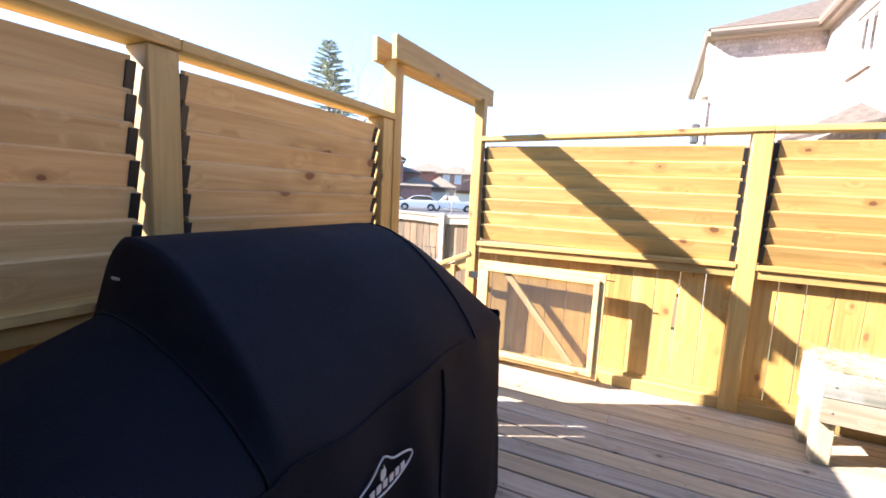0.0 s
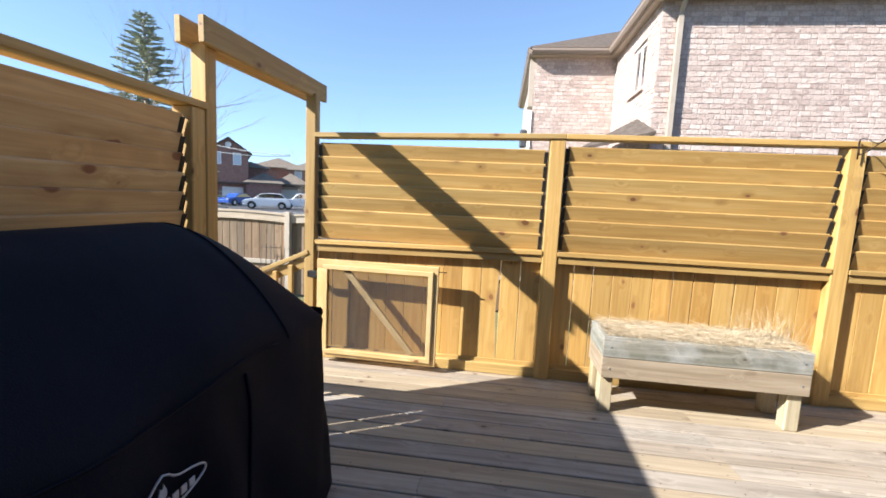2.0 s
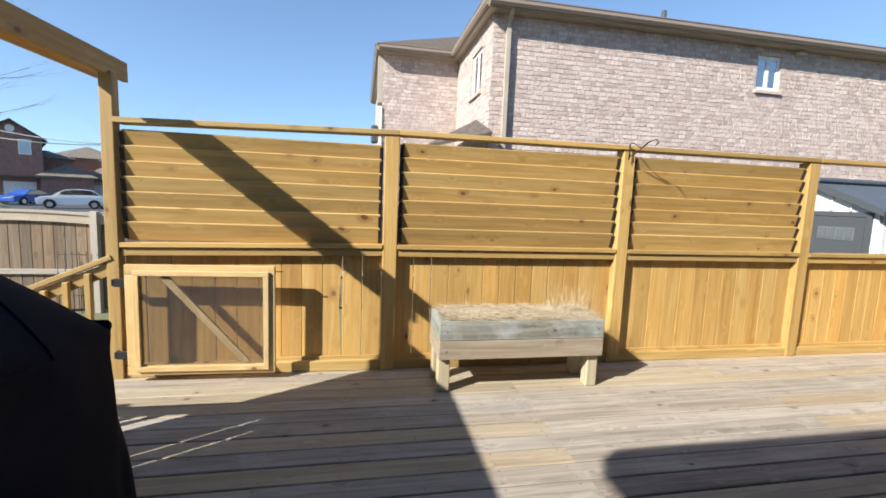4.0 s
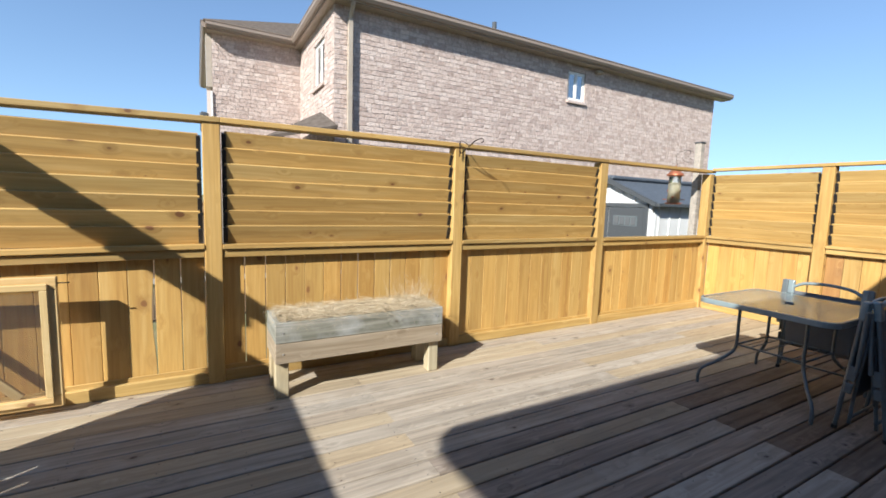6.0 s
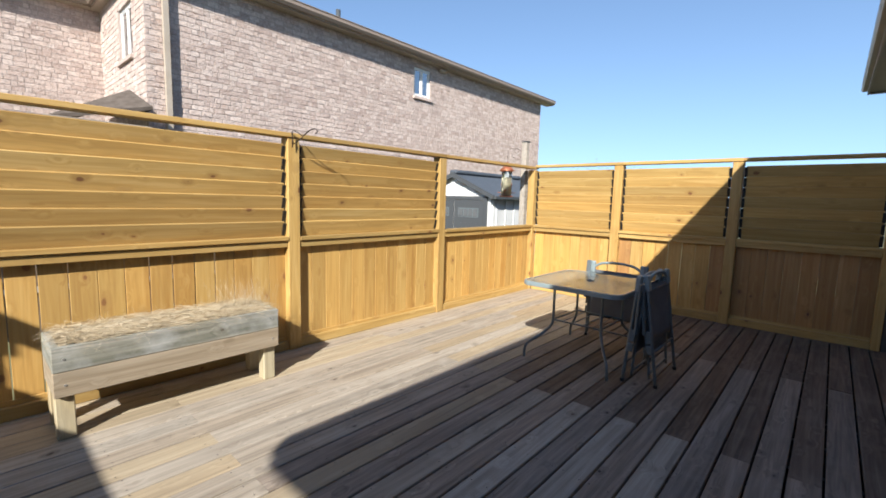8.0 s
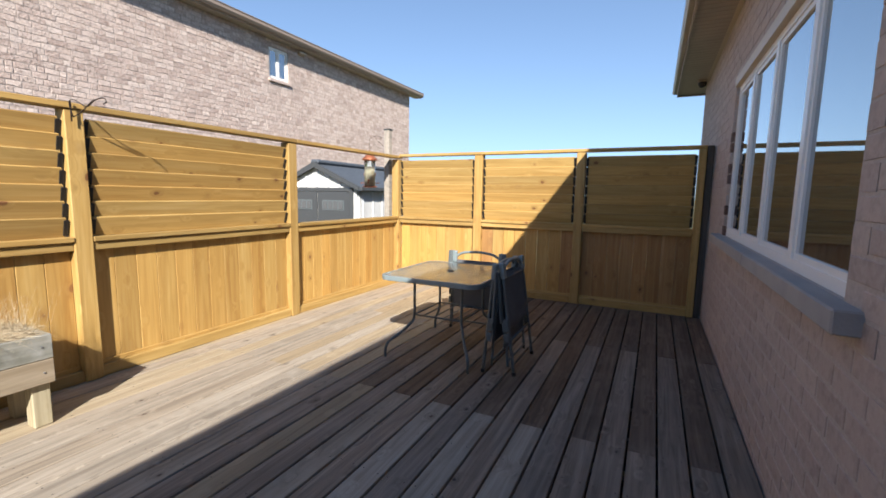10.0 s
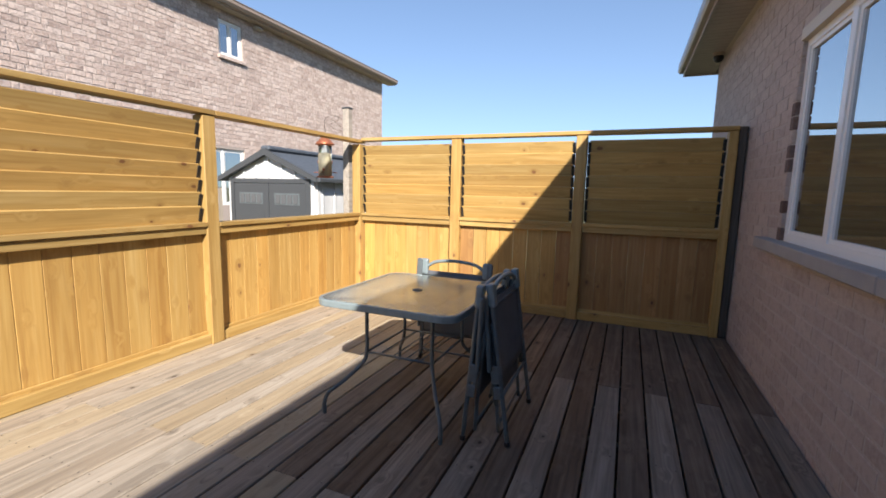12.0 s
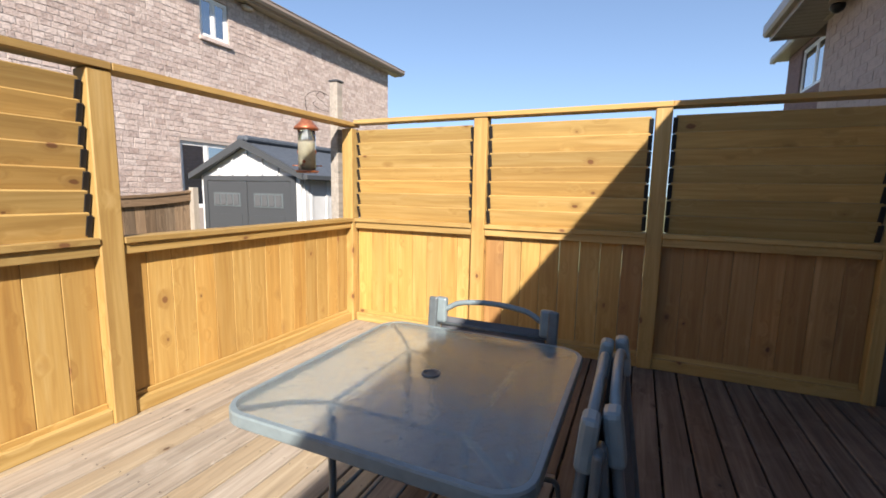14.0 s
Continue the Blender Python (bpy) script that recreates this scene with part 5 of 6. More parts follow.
def rounded_rect(cx, cy, hx, hy, r, n=6):
    out = []
    for sx, sy, a0 in ((1, 1, 0), (-1, 1, 90), (-1, -1, 180), (1, -1, 270)):
        for k in range(n + 1):
            a = radians(a0 + 90 * k / n)
            out.append((cx + sx * (hx - r) + r * math.cos(a), cy + sy * (hy - r) + r * math.sin(a)))
    return out


TC = (4.64, 1.735)


def table():
    t = thing("patio_table", pose(*TC, 0), "square patio table with textured glass top and dark metal frame", "table")
    hx, hy, H = 0.485, 0.455, 0.71
    o = rounded_rect(0, 0, hx - 0.014, hy - 0.014, 0.085)
    part("tabletop", prism_bm(o, 0.006, "z"), M_tableglass, t, "frosted textured glass", m4=pose(0, 0, H - 0.007))
    oo, ii = rounded_rect(0, 0, hx, hy, 0.1), rounded_rect(0, 0, hx - 0.018, hy - 0.018, 0.085)
    bm = bmesh.new()
    n = len(oo)
    rows = [[bm.verts.new((x, y, z)) for x, y in r] for r, z in ((oo, H - 0.036), (oo, H - 0.006), ([(a * 0.994, b * 0.994) for a, b in oo], H), (ii, H), (ii, H - 0.03), ([(a * 0.994, b * 0.994) for a, b in oo], H - 0.04))]
    for a, c in zip(rows, rows[1:] + rows[:1]):
        for k in range(n):
            bm.faces.new((a[k], a[(k + 1) % n], c[(k + 1) % n], c[k]))
    bmesh.ops.recalc_face_normals(bm, faces=bm.faces)
    part("rim", bm, M_rimframe, t, "pale grey-green metal rim")
    for sx in (-1, 1):
        for sy in (-1, 1):
            a, b = 0.25 * sx, 0.225 * sy
            leg = smooth_path([(a, b, H - 0.04), (a, b, 0.5), (a, b, 0.36), (a * 1.06, b * 1.06, 0.28), (a * 1.45, b * 1.35, 0.19), (a * 1.8, b * 1.62, 0.13), (a * 1.88, b * 1.7, 0.07), (a * 1.88, b * 1.7, 0.0)])
            tube("leg", leg, 0.0125, M_frame, t)
            tube("support_arm", smooth_path([(a, b, H - 0.045), (a * 1.3, b * 1.3, H - 0.025), (a * 1.75, b * 1.8, H - 0.02)]), 0.009, M_frame, t)
    for z in (0.34, 0.665):
        for y in (-0.225, 0.225):
            tube("crossbar", [(-0.25, y, z), (0.25, y, z)], 0.008, M_frame, t)
        for x in (-0.25, 0.25):
            tube("crossbar", [(x, -0.225, z), (x, 0.225, z)], 0.008, M_frame, t)
    for k in range(4):
        y = -0.14 + k * 0.093
        tube("shelf_rod", [(-0.25, y, 0.335), (0.25, y, 0.335)], 0.004, M_frame, t)
    # umbrella hole
    ring = [(0.028 * math.cos(2 * math.pi * k / 24), 0.028 * math.sin(2 * math.pi * k / 24), 0) for k in range(24)]
    tube("hole_ring", ring, 0.005, M_frame, t, 6, True, m4=pose(0, 0, H + 0.001))
    for k in (-1, 0, 1):
        tube("hole_bar", [(k * 0.012, -0.025, H - 0.001), (k * 0.012, 0.025, H - 0.001)], 0.003, M_frame, t, 5)


table()


def folded_chair(m4, label, H=0.9):
    """A folding chair standing folded: own x across it, own y through it, own z up."""
    c = thing("folding_chair", m4, label, "chair", "folding chairs by the table")
    W = 0.54
    h = W / 2
    for s in (-1, 1):
        tube("back_post", smooth_path([(s * h, 0, 0.0), (s * h, 0.0, 0.5), (s * h, 0.0, H - 0.06), (s * (h - 0.01), 0.0, H - 0.02)]), 0.013, M_frame, c)
        tube("front_leg", smooth_path([(s * (h - 0.035), 0.055, 0.06), (s * (h - 0.035), 0.04, 0.4), (s * (h - 0.035), 0.03, 0.66)]), 0.011, M_frame, c)
        part("armrest", box_bm(0.045, 0.022, 0.4, 0.009, 2), M_frame, c, m4=pose(s * (h + 0.02), 0.035, 0.62, 3, 0, 0))
        part("hinge_plate", box_bm(0.012, 0.05, 0.1, 0.005), M_frame, c, m4=pose(s * (h + 0.012), 0.02, 0.4))
        part("hinge_plate", box_bm(0.012, 0.045, 0.07, 0.005), M_frame, c, m4=pose(s * (h + 0.012), 0.02, 0.3))
        # caps and handle use the paler metal, sunlight on the chair top painted in
        part("end_cap", box_bm(0.062, 0.04, 0.125, 0.012, 2), M_rimframe, c, m4=pose(s * (h - 0.012), 0.0, H - 0.045))
        part("foot_cap", box_bm(0.03, 0.03, 0.03, 0.006), M_black, c, m4=pose(s * h, 0, 0.015))
    tube("handle", smooth_path([(-h + 0.03, 0, H - 0.045), (-0.17, 0, H - 0.005), (-0.08, 0, H + 0.01), (0, 0.0, H + 0.014), (0.08, 0, H + 0.01), (0.17, 0, H - 0.005), (h - 0.03, 0, H - 0.045)]), 0.013, M_rimframe, c)
    tube("crossbar", [(-h, 0.006, H - 0.11), (h, 0.006, H - 0.11)], 0.009, M_frame, c)
    tube("crossbar", [(-h + 0.03, 0.055, 0.1), (h - 0.03, 0.055, 0.1)], 0.009, M_frame, c)
    tube("crossbar", [(-h, 0.0, 0.28), (h, 0.0, 0.28)], 0.009, M_frame, c)
    for nm, y, z0, z1 in (("backrest", 0.0, 0.36, H - 0.075), ("seat", 0.045, 0.24, 0.62)):
        bm = bmesh.new()
        n = 10
        g = {}
        for i in range(n + 1):
            for j in range(n + 1):
                u, v2 = i / n, j / n
                sag = 0.018 * math.sin(math.pi * u) * math.sin(math.pi * v2)
                g[i, j] = bm.verts.new(((u - 0.5) * (W - 0.03), y + sag, z0 + (z1 - z0) * v2))
        for i in range(n):
            for j in range(n):
                bm.faces.new((g[i, j], g[i + 1, j], g[i + 1, j + 1], g[i, j + 1]))
        ob = part(nm, bm, M_sling, c, "dark woven sling", smooth=True)
        md = ob.modifiers.new("thick", "SOLIDIFY")
        md.thickness = 0.004
    for s in (-1, 1):
        tube("seat_rail", [(s * (h - 0.02), 0.05, 0.22), (s * (h - 0.02), 0.05, 0.64)], 0.01, M_frame, c)
    return c


folded_chair(pose(4.57, 1.015, 0, -8.5, 0, 0), "dark grey folding chair, folded flat and leaning beside the table", 0.87)
folded_chair(pose(4.53, 1.26, 0, 5, 0, 0) @ pose(0, 0, 0, 0, 0, 180), "dark grey folding chair, folded upright against the table edge", 0.86)
folded_chair(pose(5.22, 1.72, 0, 0, 0, 90) @ pose(0, 0, 0, 3, 0, 0), "dark grey folding chair, folded behind the table", 0.8)


def hook():
    k = thing("wire_hook", pose(2.78, 3.68, 1.955), "rusty wire scroll hook on top of a fence post", "hook")
    tube("scroll", smooth_path([(-0.03, 0, -0.09), (-0.05, -0.01, 0.0), (-0.03, -0.03, 0.02), (0.01, -0.09, -0.02), (0.03, -0.16, 0.02), (0.045, -0.23, 0.03), (0.05, -0.25, 0.005), (0.04, -0.23, -0.01)]), 0.004, M_wrought, k, 6)
    tube("scroll", smooth_path([(-0.03, 0, -0.09), (-0.01, -0.06, -0.06), (0.01, -0.14, 0.0), (0.02, -0.17, 0.02)]), 0.0035, M_wrought, k, 6)
    tube("stem", [(-0.04, 0, -0.12), (-0.04, 0, 0.01)], 0.005, M_wrought, k, 6)


hook()


def feeder_and_pole():
    p = thing("garden_post", pose(6.955, 3.925, GROUND), "pale grey weathered square garden post behind the corner", "post")
    part("shaft", box_bm(0.09, 0.09, 2.97, 0.006), M_greywood, p, m4=pose(0, 0, 1.485))
    part("cap", box_bm(0.11, 0.11, 0.02, 0.004), M_sheddark, p, m4=pose(0, 0, 2.98))
    k = thing("feeder_hook", pose(6.905, 3.975, 2.24, 0, 0, -45) @ Matrix.Scale(0.6, 4), "thin curled iron hook on the garden post", "hook")
    tube("arm", smooth_path([(0, 0, 0), (-0.15, 0, 0.06), (-0.3, 0, 0.02), (-0.37, 0, -0.06), (-0.36, 0, -0.12)]), 0.005, M_wrought, k, 6)
    tube("scroll", smooth_path([(0, 0, -0.2), (-0.1, 0, -0.1), (-0.2, 0, -0.02), (-0.13, 0, 0.05), (-0.06, 0, 0.0), (-0.1, 0, -0.05)]), 0.004, M_wrought, k, 6)
    tube("scroll", smooth_path([(0, 0, -0.25), (-0.16, 0, -0.22), (-0.25, 0, -0.14), (-0.2, 0, -0.09)]), 0.004, M_wrought, k, 6)
    f = thing("bird_feeder", pose(6.752, 4.128, 1.485) @ Matrix.Diagonal((1.03, 1.03, 1.2, 1)), "glass tube bird feeder with copper-red roof and tray, half full", "bird feeder")

    def lathe(name, prof, mat):
        bm = bmesh.new()
        n = 20
        rings = [[bm.verts.new((r * math.cos(2 * math.pi * k / n), r * math.sin(2 * math.pi * k / n), z)) for k in range(n)] for r, z in prof]
        for a, c in zip(rings, rings[1:]):
            for k in range(n):
                bm.faces.new((a[k], a[(k + 1) % n], c[(k + 1) % n], c[k]))
        if prof[0][0] > 0.002:
            bm.faces.new(rings[0][::-1])
        if prof[-1][0] > 0.002:
            bm.faces.new(rings[-1])
        return part(name, bm, mat, f, smooth=True)

    lathe("roof", [(0.118, 0.35), (0.115, 0.362), (0.07, 0.40), (0.035, 0.44), (0.012, 0.455), (0.008, 0.475)], M_copper)
    lathe("tray", [(0.03, 0.0), (0.1, 0.004), (0.112, 0.02), (0.1, 0.02), (0.09, 0.012), (0.03, 0.012)], M_copper)
    lathe("tube", [(0.082, 0.02), (0.082, 0.345)], M_glass)
    lathe("seed", [(0.076, 0.021), (0.076, 0.23), (0.05, 0.25), (0.01, 0.26)], M_seed)
    lathe("collar", [(0.085, 0.34), (0.09, 0.345), (0.09, 0.355), (0.07, 0.36)], M_copper)
    for a in range(4):
        x, y = 0.084 * math.cos(a * math.pi / 2 + 0.4), 0.084 * math.sin(a * math.pi / 2 + 0.4)
        tube("perch", [(x, y, 0.06), (x * 1.7, y * 1.7, 0.06)], 0.005, M_copper, f, 6)
        tube("port", [(x * 0.95, y * 0.95, 0.09 + 0.08 * (a % 2)), (x * 1.06, y * 1.06, 0.09 + 0.08 * (a % 2))], 0.015, M_copper, f, 8)
    tube("hanger", smooth_path([(0, 0, 0.46), (0.012, 0, 0.5), (-0.006, 0, 0.54), (0, 0, 0.58)]), 0.003, M_wrought, f, 5)


feeder_and_pole()


# ---- far things ----
def bare_tree(name, pos, height, seed, spread=0.45, levels=6, r0=0.12, lean=(0, 0), label=""):
    rng = random.Random(seed)
    t = thing("tree", pose(*pos), label, "tree")
    trunk, crown = bmesh.new(), bmesh.new()

    def grow(p, d, L, r, lev):
        pts, q, dd = [p], Vector(p), Vector(d)
        for k in range(4):
            dd = (dd + Vector((rng.gauss(0, 0.1), rng.gauss(0, 0.1), rng.gauss(0.03, 0.05)))).normalized()
            q = q + dd * L / 4
            pts.append(Vector(q))
        rad = [r * (1 - 0.42 * k / 4) for k in range(5)]
        tube_bm(pts, rad, 6 if lev < 2 else 4 if lev < 4 else 3, bm=trunk if lev < 2 else crown)
        if lev >= levels:
            return
        n = 3 if lev else 5
        for k in range(n):
            i = rng.choice((2, 3, 4)) if lev else rng.choice((1, 2, 3, 4))
            a = rng.uniform(0, 2 * math.pi)
            side = Vector((math.cos(a), math.sin(a), 0)) * spread * rng.uniform(0.7, 1.4)
            nd = (dd + side).normalized()
            grow(tuple(pts[i]), nd, L * rng.uniform(0.6, 0.82), rad[i] * 0.6, lev + 1)

    grow((0, 0, 0), (lean[0], lean[1], 1), height * 0.38, r0, 0)
    part("trunk", trunk, M_bark, t, smooth=True)
    part("crown", crown, M_bark, t, "bare grey-brown twigs")
    return t


bare_tree("tree", polar(-45.5, 12.5, GROUND), 8.2, 3, 0.32, 5, 0.07, (0.0, 0.1), "leafless tree with fine bare twigs behind the spruce")
bare_tree("tree", polar(-37.8, 24, GROUND), 6.8, 5, 0.5, 5, 0.045, (0, 0), "leafless tree at the street side")
bare_tree("tree", polar(-21.3, 22, GROUND), 6.2, 8, 0.5, 5, 0.045, (0, 0), "leafless tree behind the first fence panel")
bare_tree("tree", polar(-25.2, 34, GROUND), 6.4, 9, 0.55, 5, 0.045, (0, 0), "small leafless tree near the parked cars")
for i, (az, d, hgt) in enumerate(((66.5, 38, 5.6), (69.0, 40, 6.6), (71.2, 39, 6.4), (78, 42, 5.6), (62.5, 45, 6.0))):
    bare_tree("tree", polar(az, d, GROUND), hgt, 20 + i, 0.4, 5, 0.1, (0, 0), "distant leafless tree beyond the end fence")


def spruce():
    rng = random.Random(12)
    t = thing("tree", pose(*polar(-41.7, 15, GROUND)), "blue-green spruce with sunlit drooping branches", "tree")
    H = 6.65
    part("trunk", tube_bm([(0, 0, 0), (0.02, 0, H * 0.5), (0, 0, H)], [0.14, 0.08, 0.01], 8), M_bark, t, smooth=True)
    vs, fs = [], []
    wood_bm = bmesh.new()
    z = 0.7
    while z < H - 0.05:
        f = (H - z) / H
        L = 0.14 + 2.15 * f ** 0.9 + 0.7 * max(0.0, f - 0.6)
        n = 7 if f > 0.1 else 4
        for k in range(n):
            a = rng.uniform(0, 2 * math.pi)
            ll = L * rng.uniform(0.7, 1.15)
            up = 0.35 if f < 0.3 else 0.1
            pts = [Vector((math.cos(a) * ll * s, math.sin(a) * ll * s, z + ll * (up * s - 0.22 * s * s + 0.1 * s ** 3))) for s in (0, 0.35, 0.7, 1.0)]
            tube_bm(pts, [0.015, 0.011, 0.007, 0.003], 4, bm=wood_bm)
            m = int(10 + 30 * ll)
            for _ in range(m):
                s = rng.uniform(0.12, 1.0)
                i = min(2, int(s * 3))
                p = pts[i].lerp(pts[i + 1], s * 3 - i)
                side = Vector((-math.sin(a), math.cos(a), 0)) * rng.choice((-1, 1))
                d = (Vector((math.cos(a), math.sin(a), rng.uniform(-0.1, 0.35))) * 0.6 + side * rng.uniform(0.2, 1.1)).normalized()
                ln = rng.uniform(0.08, 0.22) * (1.15 - 0.4 * s)
                w = d.cross(Vector((rng.uniform(-0.4, 0.4), rng.uniform(-0.4, 0.4), 1))).normalized() * 0.016
                u2 = Vector((0, 0, 0.016))
                q = p + d * ln
                k0 = len(vs)
                vs.extend([tuple(p), tuple(p + d * ln * 0.5 + w), tuple(q), tuple(p + d * ln * 0.5 - w), tuple(p + d * ln * 0.5 + u2), tuple(p + d * ln * 0.5 - u2)])
                fs.extend([(k0, k0 + 1, k0 + 2, k0 + 3), (k0, k0 + 4, k0 + 2, k0 + 5)])
        z += 0.17 - 0.08 * (1 - f)
    part("branches", wood_bm, M_bark, t)
    me = bpy.data.meshes.new("needles")
    me.from_pydata(vs, [], fs)
    part("crown", me, M_needle, t, "blue-green needles")


spruce()


def car(az, dist, rz, mat, label, kind="suv"):
    c = thing("car", pose(*polar(az, dist, GROUND + 0.03), 0, 0, rz), label, "car")
    L, W, H = 4.7, 1.85, 1.68
    if kind == "suv":
        body = [(-2.3, 0.35), (-2.32, 0.75), (-2.15, 0.95), (-1.3, 1.06), (1.9, 1.08), (2.25, 1.0), (2.35, 0.6), (2.3, 0.35)]
        cabin = [(-1.35, 1.06), (-0.6, 1.58), (0.2, H), (1.4, 1.64), (2.05, 1.08)]
    elif kind == "pickup":
        body = [(-2.6, 0.4), (-2.65, 0.9), (-2.4, 1.08), (-1.3, 1.14), (2.6, 1.14), (2.68, 0.5), (2.6, 0.4)]
        cabin = [(-1.35, 1.14), (-0.7, 1.75), (0.6, 1.8), (1.0, 1.14)]
    else:
        body = [(-2.2, 0.3), (-2.25, 0.7), (-2.0, 0.85), (-1.1, 0.93), (1.8, 0.95), (2.2, 0.9), (2.25, 0.5), (2.2, 0.3)]
        cabin = [(-1.15, 0.93), (-0.4, 1.4), (0.6, 1.45), (1.6, 0.95)]
    bm = prism_bm(body, W)
    bmesh.ops.bevel(bm, geom=bm.edges[:], offset=0.06, segments=2, affect="EDGES")
    part("body", bm, mat, c, m4=pose(0, -W / 2, 0), smooth=False)
    bm = prism_bm(cabin, W - 0.3)
    bmesh.ops.bevel(bm, geom=bm.edges[:], offset=0.05, segments=2, affect="EDGES")
    part("cabin", bm, mat, c, m4=pose(0, -W / 2 + 0.15, 0))
    cx = sum(p[0] for p in cabin) / len(cabin)
    cz = sum(p[1] for p in cabin) / len(cabin)
    inner = [(cx + (x - cx) * 0.86, cz + 0.02 + (z - cz) * 0.72) for x, z in cabin]
    for s in (-1, 1):
        part("side_window", prism_bm(inner, 0.012), M_glassdark, c, m4=pose(0, s * (W / 2 - 0.15) + (0.0 if s > 0 else -0.012), 0))
    for x in (body[0][0] + 0.85, body[-1][0] - 0.85):
        for s in (-1, 1):
            w = thing("wheel", pose(x, s * (W / 2 - 0.08), 0.36))
            w.parent = c
            bm = bmesh.new()
            bmesh.ops.create_cone(bm, segments=24, radius1=0.36, radius2=0.36, depth=0.22, cap_ends=True)
            part("tyre", bm, M_tyre, w, m4=pose(0, 0, 0, 90, 0, 0))
            bm = bmesh.new()
            bmesh.ops.create_cone(bm, segments=18, radius1=0.22, radius2=0.2, depth=0.24, cap_ends=True)
            part("rim", bm, M_rim, w, m4=pose(0, 0, 0, 90, 0, 0))
            part("wheel_arch", prism_bm([(0.44 * math.cos(a * math.pi / 8), 0.44 * math.sin(a * math.pi / 8)) for a in range(9)], 0.01), M_tyre, c, m4=pose(x, s * W / 2 + (0.004 if s > 0 else -0.014), 0.36))
    for s in (-1, 1):
        part("tail_lamp", box_bm(0.06, 0.25, 0.2, 0.02), M_lamp, c, m4=pose(body[-3][0] - 0.03, s * (W / 2 - 0.16), 0.92))
        part("headlight", box_bm(0.1, 0.3, 0.15, 0.03), M_rim, c, m4=pose(body[1][0] + 0.03, s * (W / 2 - 0.2), 0.78))


car(-29.6, 49.5, 28, M_carwhite, "white sport utility car parked across the street")
car(-25.2, 50, 30, M_carwhite, "white pickup truck parked on the far side", "pickup")
car(-32.9, 57, 80, M_carblue, "blue saloon car parked beside the red brick house", "saloon")


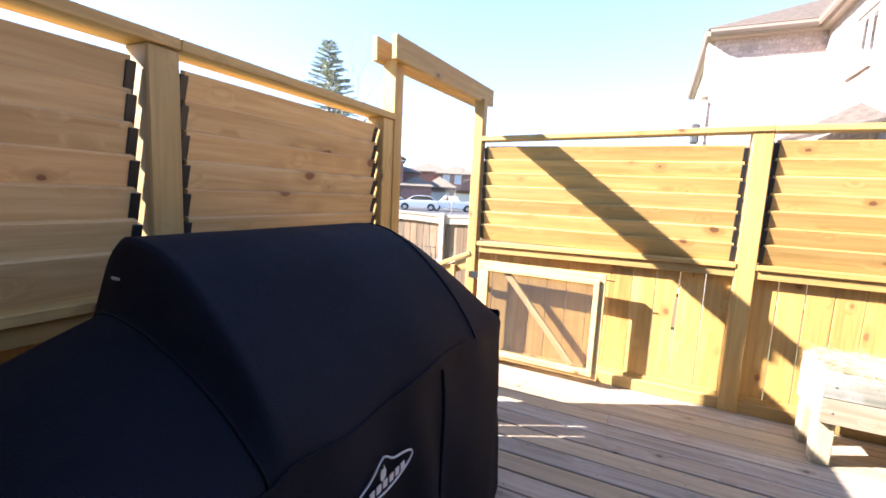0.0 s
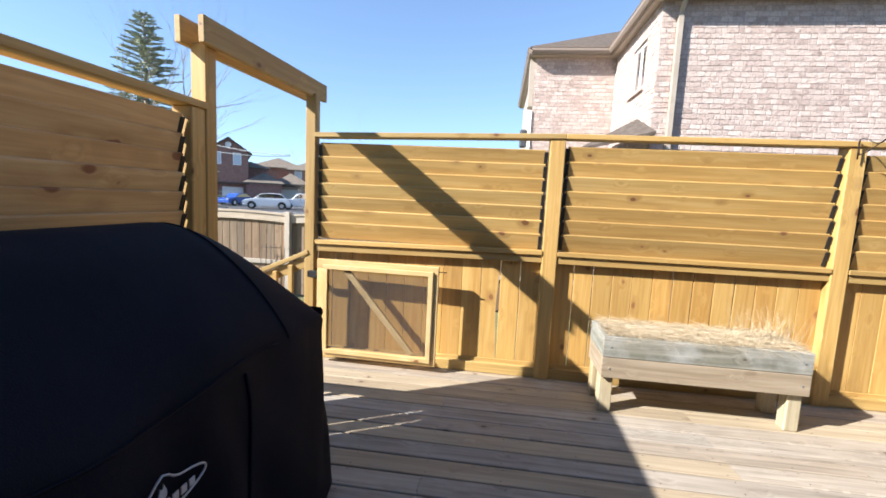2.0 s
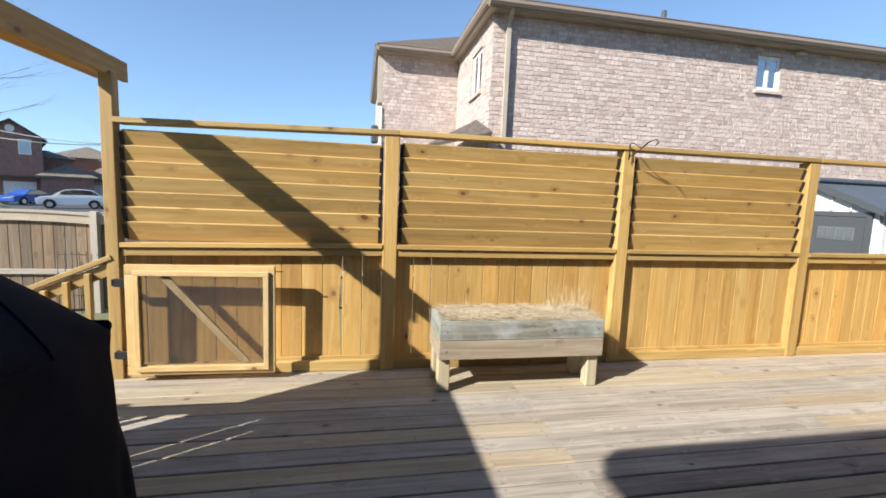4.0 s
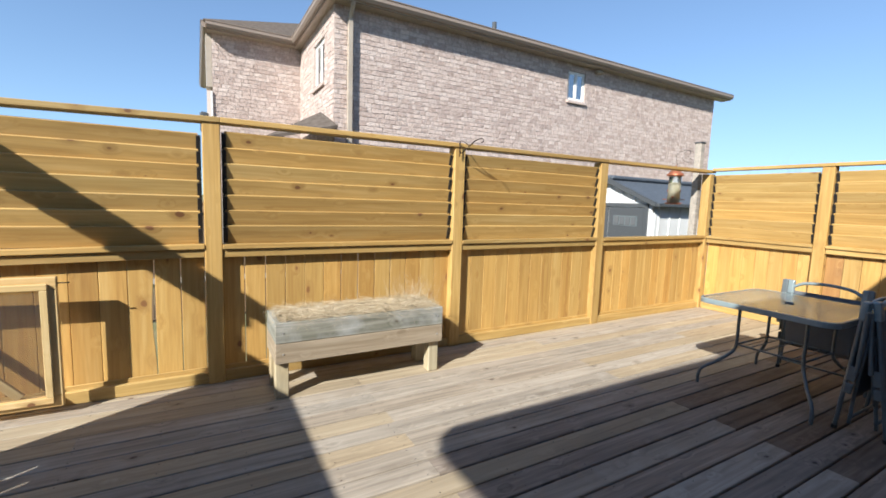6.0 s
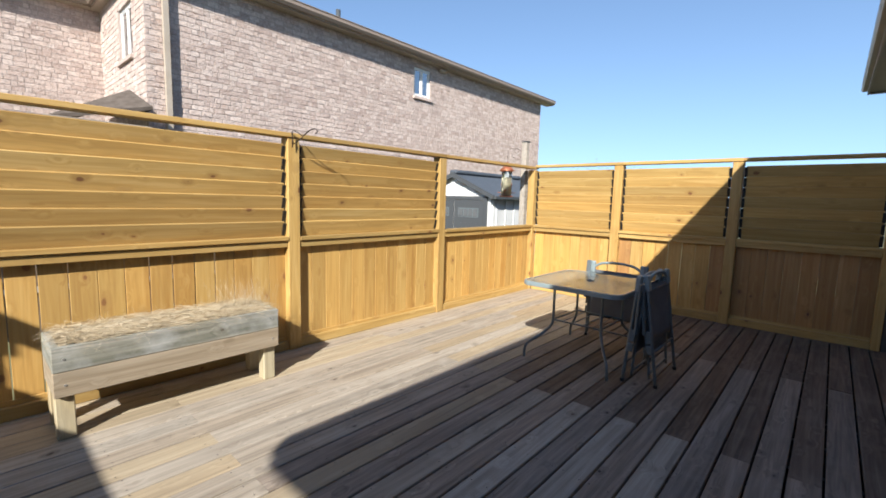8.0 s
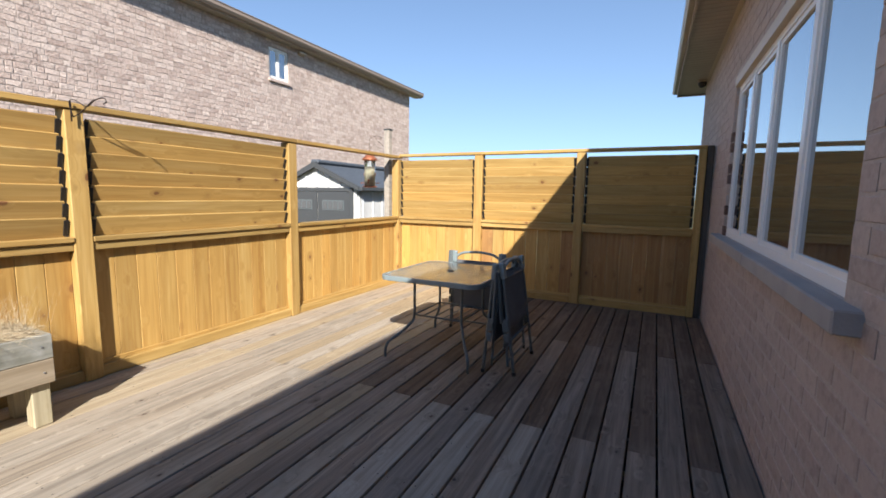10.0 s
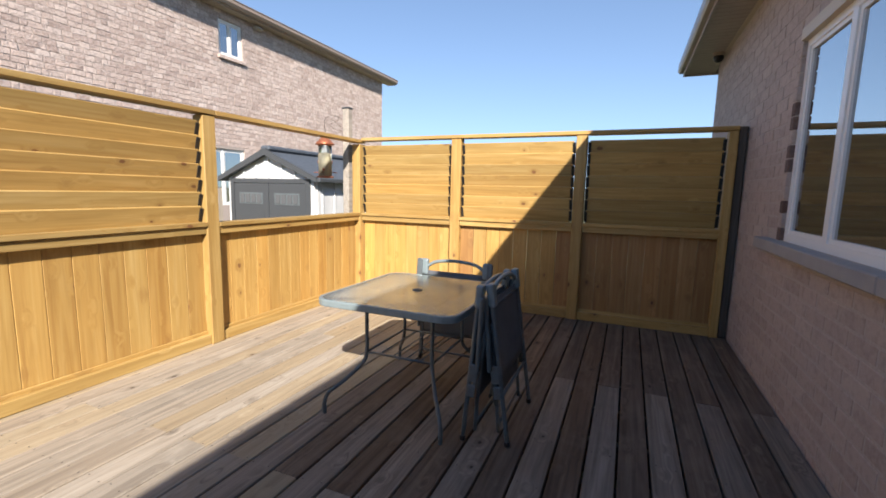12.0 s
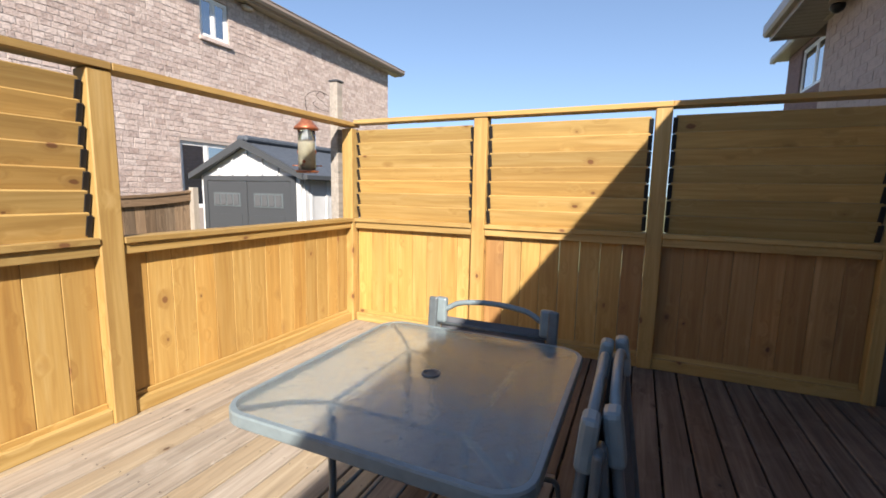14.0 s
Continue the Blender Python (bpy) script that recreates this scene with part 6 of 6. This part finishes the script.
def far_house(az, dist, rz, w, d, he, hp, gable, mat, label, wins=(), garage=None, hip=False):
    h = thing("house", pose(*polar(az, dist, GROUND), 0, 0, rz), label, "house")
    part("wall", boxes_mesh("w", [corners(-w / 2, 0, 0, w / 2, d, he)]), mat, h)
    o = 0.4
    if gable:
        part("gable_wall", prism_bm([(-w / 2, he), (w / 2, he), (0, hp - 0.15)], 0.3), mat, h)
        for s in (-1, 1):
            slab("roof", [(0, -o, hp), (s * (w / 2 + o), -o, he - 0.25), (s * (w / 2 + o), d + o, he - 0.25), (0, d + o, hp)], 0.18, M_roof, h)
        bm = bmesh.new()
        bmesh.ops.create_cone(bm, segments=20, radius1=0.35, radius2=0.35, depth=0.06, cap_ends=True)
        part("round_vent", bm, M_white, h, m4=pose(0, -0.04, he + (hp - he) * 0.42, 90, 0, 0))
    else:
        q = min(d / 2, w / 2) * 0.98
        A, B, C, D_ = (-w / 2 - o, -o, he), (w / 2 + o, -o, he), (w / 2 + o, d + o, he), (-w / 2 - o, d + o, he)
        r0, r1 = (-w / 2 + q, d / 2, hp), (w / 2 - q, d / 2, hp)
        slab("roof", [A, B, r1, r0], 0.15, M_farroof, h)
        slab("roof", [C, D_, r0, r1], 0.15, M_farroof, h)
        slab("roof", [B, C, r1], 0.15, M_farroof, h)
        slab("roof", [D_, A, r0], 0.15, M_farroof, h)
    for x, z, ww, hh in wins:
        wn_ = thing("window", pose(x, -0.05, z))
        wn_.parent = h
        part("window_frame", boxes_mesh("f", [corners(-ww / 2 - 0.08, -0.02, -0.08, ww / 2 + 0.08, 0.045, 0), corners(-ww / 2 - 0.08, -0.02, hh, ww / 2 + 0.08, 0.045, hh + 0.08), corners(-ww / 2 - 0.08, -0.02, 0, -ww / 2, 0.045, hh), corners(ww / 2, -0.02, 0, ww / 2 + 0.08, 0.045, hh)]), M_white, wn_)
        part("pane", boxes_mesh("p", [corners(-ww / 2, 0.0, 0, ww / 2, 0.04, hh)]), M_blind, wn_, "pane with a pale blind")
    if garage:
        x, ww = garage
        part("garage_door", boxes_mesh("g", [corners(x - ww / 2, -0.06, 0.05, x + ww / 2, -0.005, 2.2)]), M_white, h)
        part("porch_roof", boxes_mesh("pr", [corners(-w / 2, -1.5, 2.6, w / 2, 0, 2.75)]), M_roof, h)
    return h


m = Mat("pale_blind_pane", 0.15, 0, 0.7)
M_blind = m.color((0.5, 0.55, 0.6)).m
far_house(-33.8, 61, 34, 4.6, 10, 6.7, 8.3, True, M_redbrick, "red brick gabled house with two upper windows", [(-1.25, 5.0, 0.8, 1.35), (1.0, 5.0, 0.8, 1.35)], (0.5, 2.4))
far_house(-37.6, 62, 34, 5.2, 10, 6.9, 9.2, True, M_redbrick, "red brick house behind the gateway post", [(1.4, 5.0, 1.0, 1.4)])
far_house(-31.3, 66, 34, 4.0, 8, 5.0, 6.0, False, M_redbrick, "low red brick wing with a brown roof")
far_house(-29.9, 60, 30, 4.2, 6, 2.9, 4.3, False, M_redbrick, "brick garage wing with a brown hipped roof")
far_house(-28.3, 80, 28, 8.5, 9, 5.9, 7.8, False, M_redbrick, "brick house with a hipped brown roof", [(2.6, 4.2, 1.0, 1.3)])
far_house(-24.6, 78, 25, 7.0, 9, 5.6, 7.4, False, M_redbrick, "brick house with paired windows at the end of the street", [(-1.9, 3.9, 1.0, 1.4), (0.2, 3.9, 1.0, 1.4)], (1, 3))
far_house(-26.8, 66, 28, 4.5, 6, 3.0, 4.6, False, M_nbbrick, "low brick garage behind the white truck", [], (0, 3))
far_house(-20.6, 82, 22, 8.0, 9, 5.8, 7.6, False, M_redbrick, "brick house half hidden by the louvred fence", [(0, 4, 1.0, 1.4)])


def wires():
    for i, (a, b, za, zb) in enumerate(((-40, -27, 4.1, 3.4), (-40, -27, 3.6, 3.35))):
        p, q = polar(a, 26, za + 0.0), polar(b, 26, zb)
        pts = [p.lerp(q, k / 12) - Vector((0, 0, 0.25 * (1 - (2 * k / 12 - 1) ** 2))) for k in range(13)]
        t = thing("overhead_cable", pose(0, 0, 0), "thin pale overhead cable above the street", "cable")
        tube("cable", pts, 0.022, M_white, t, 5)


wires()
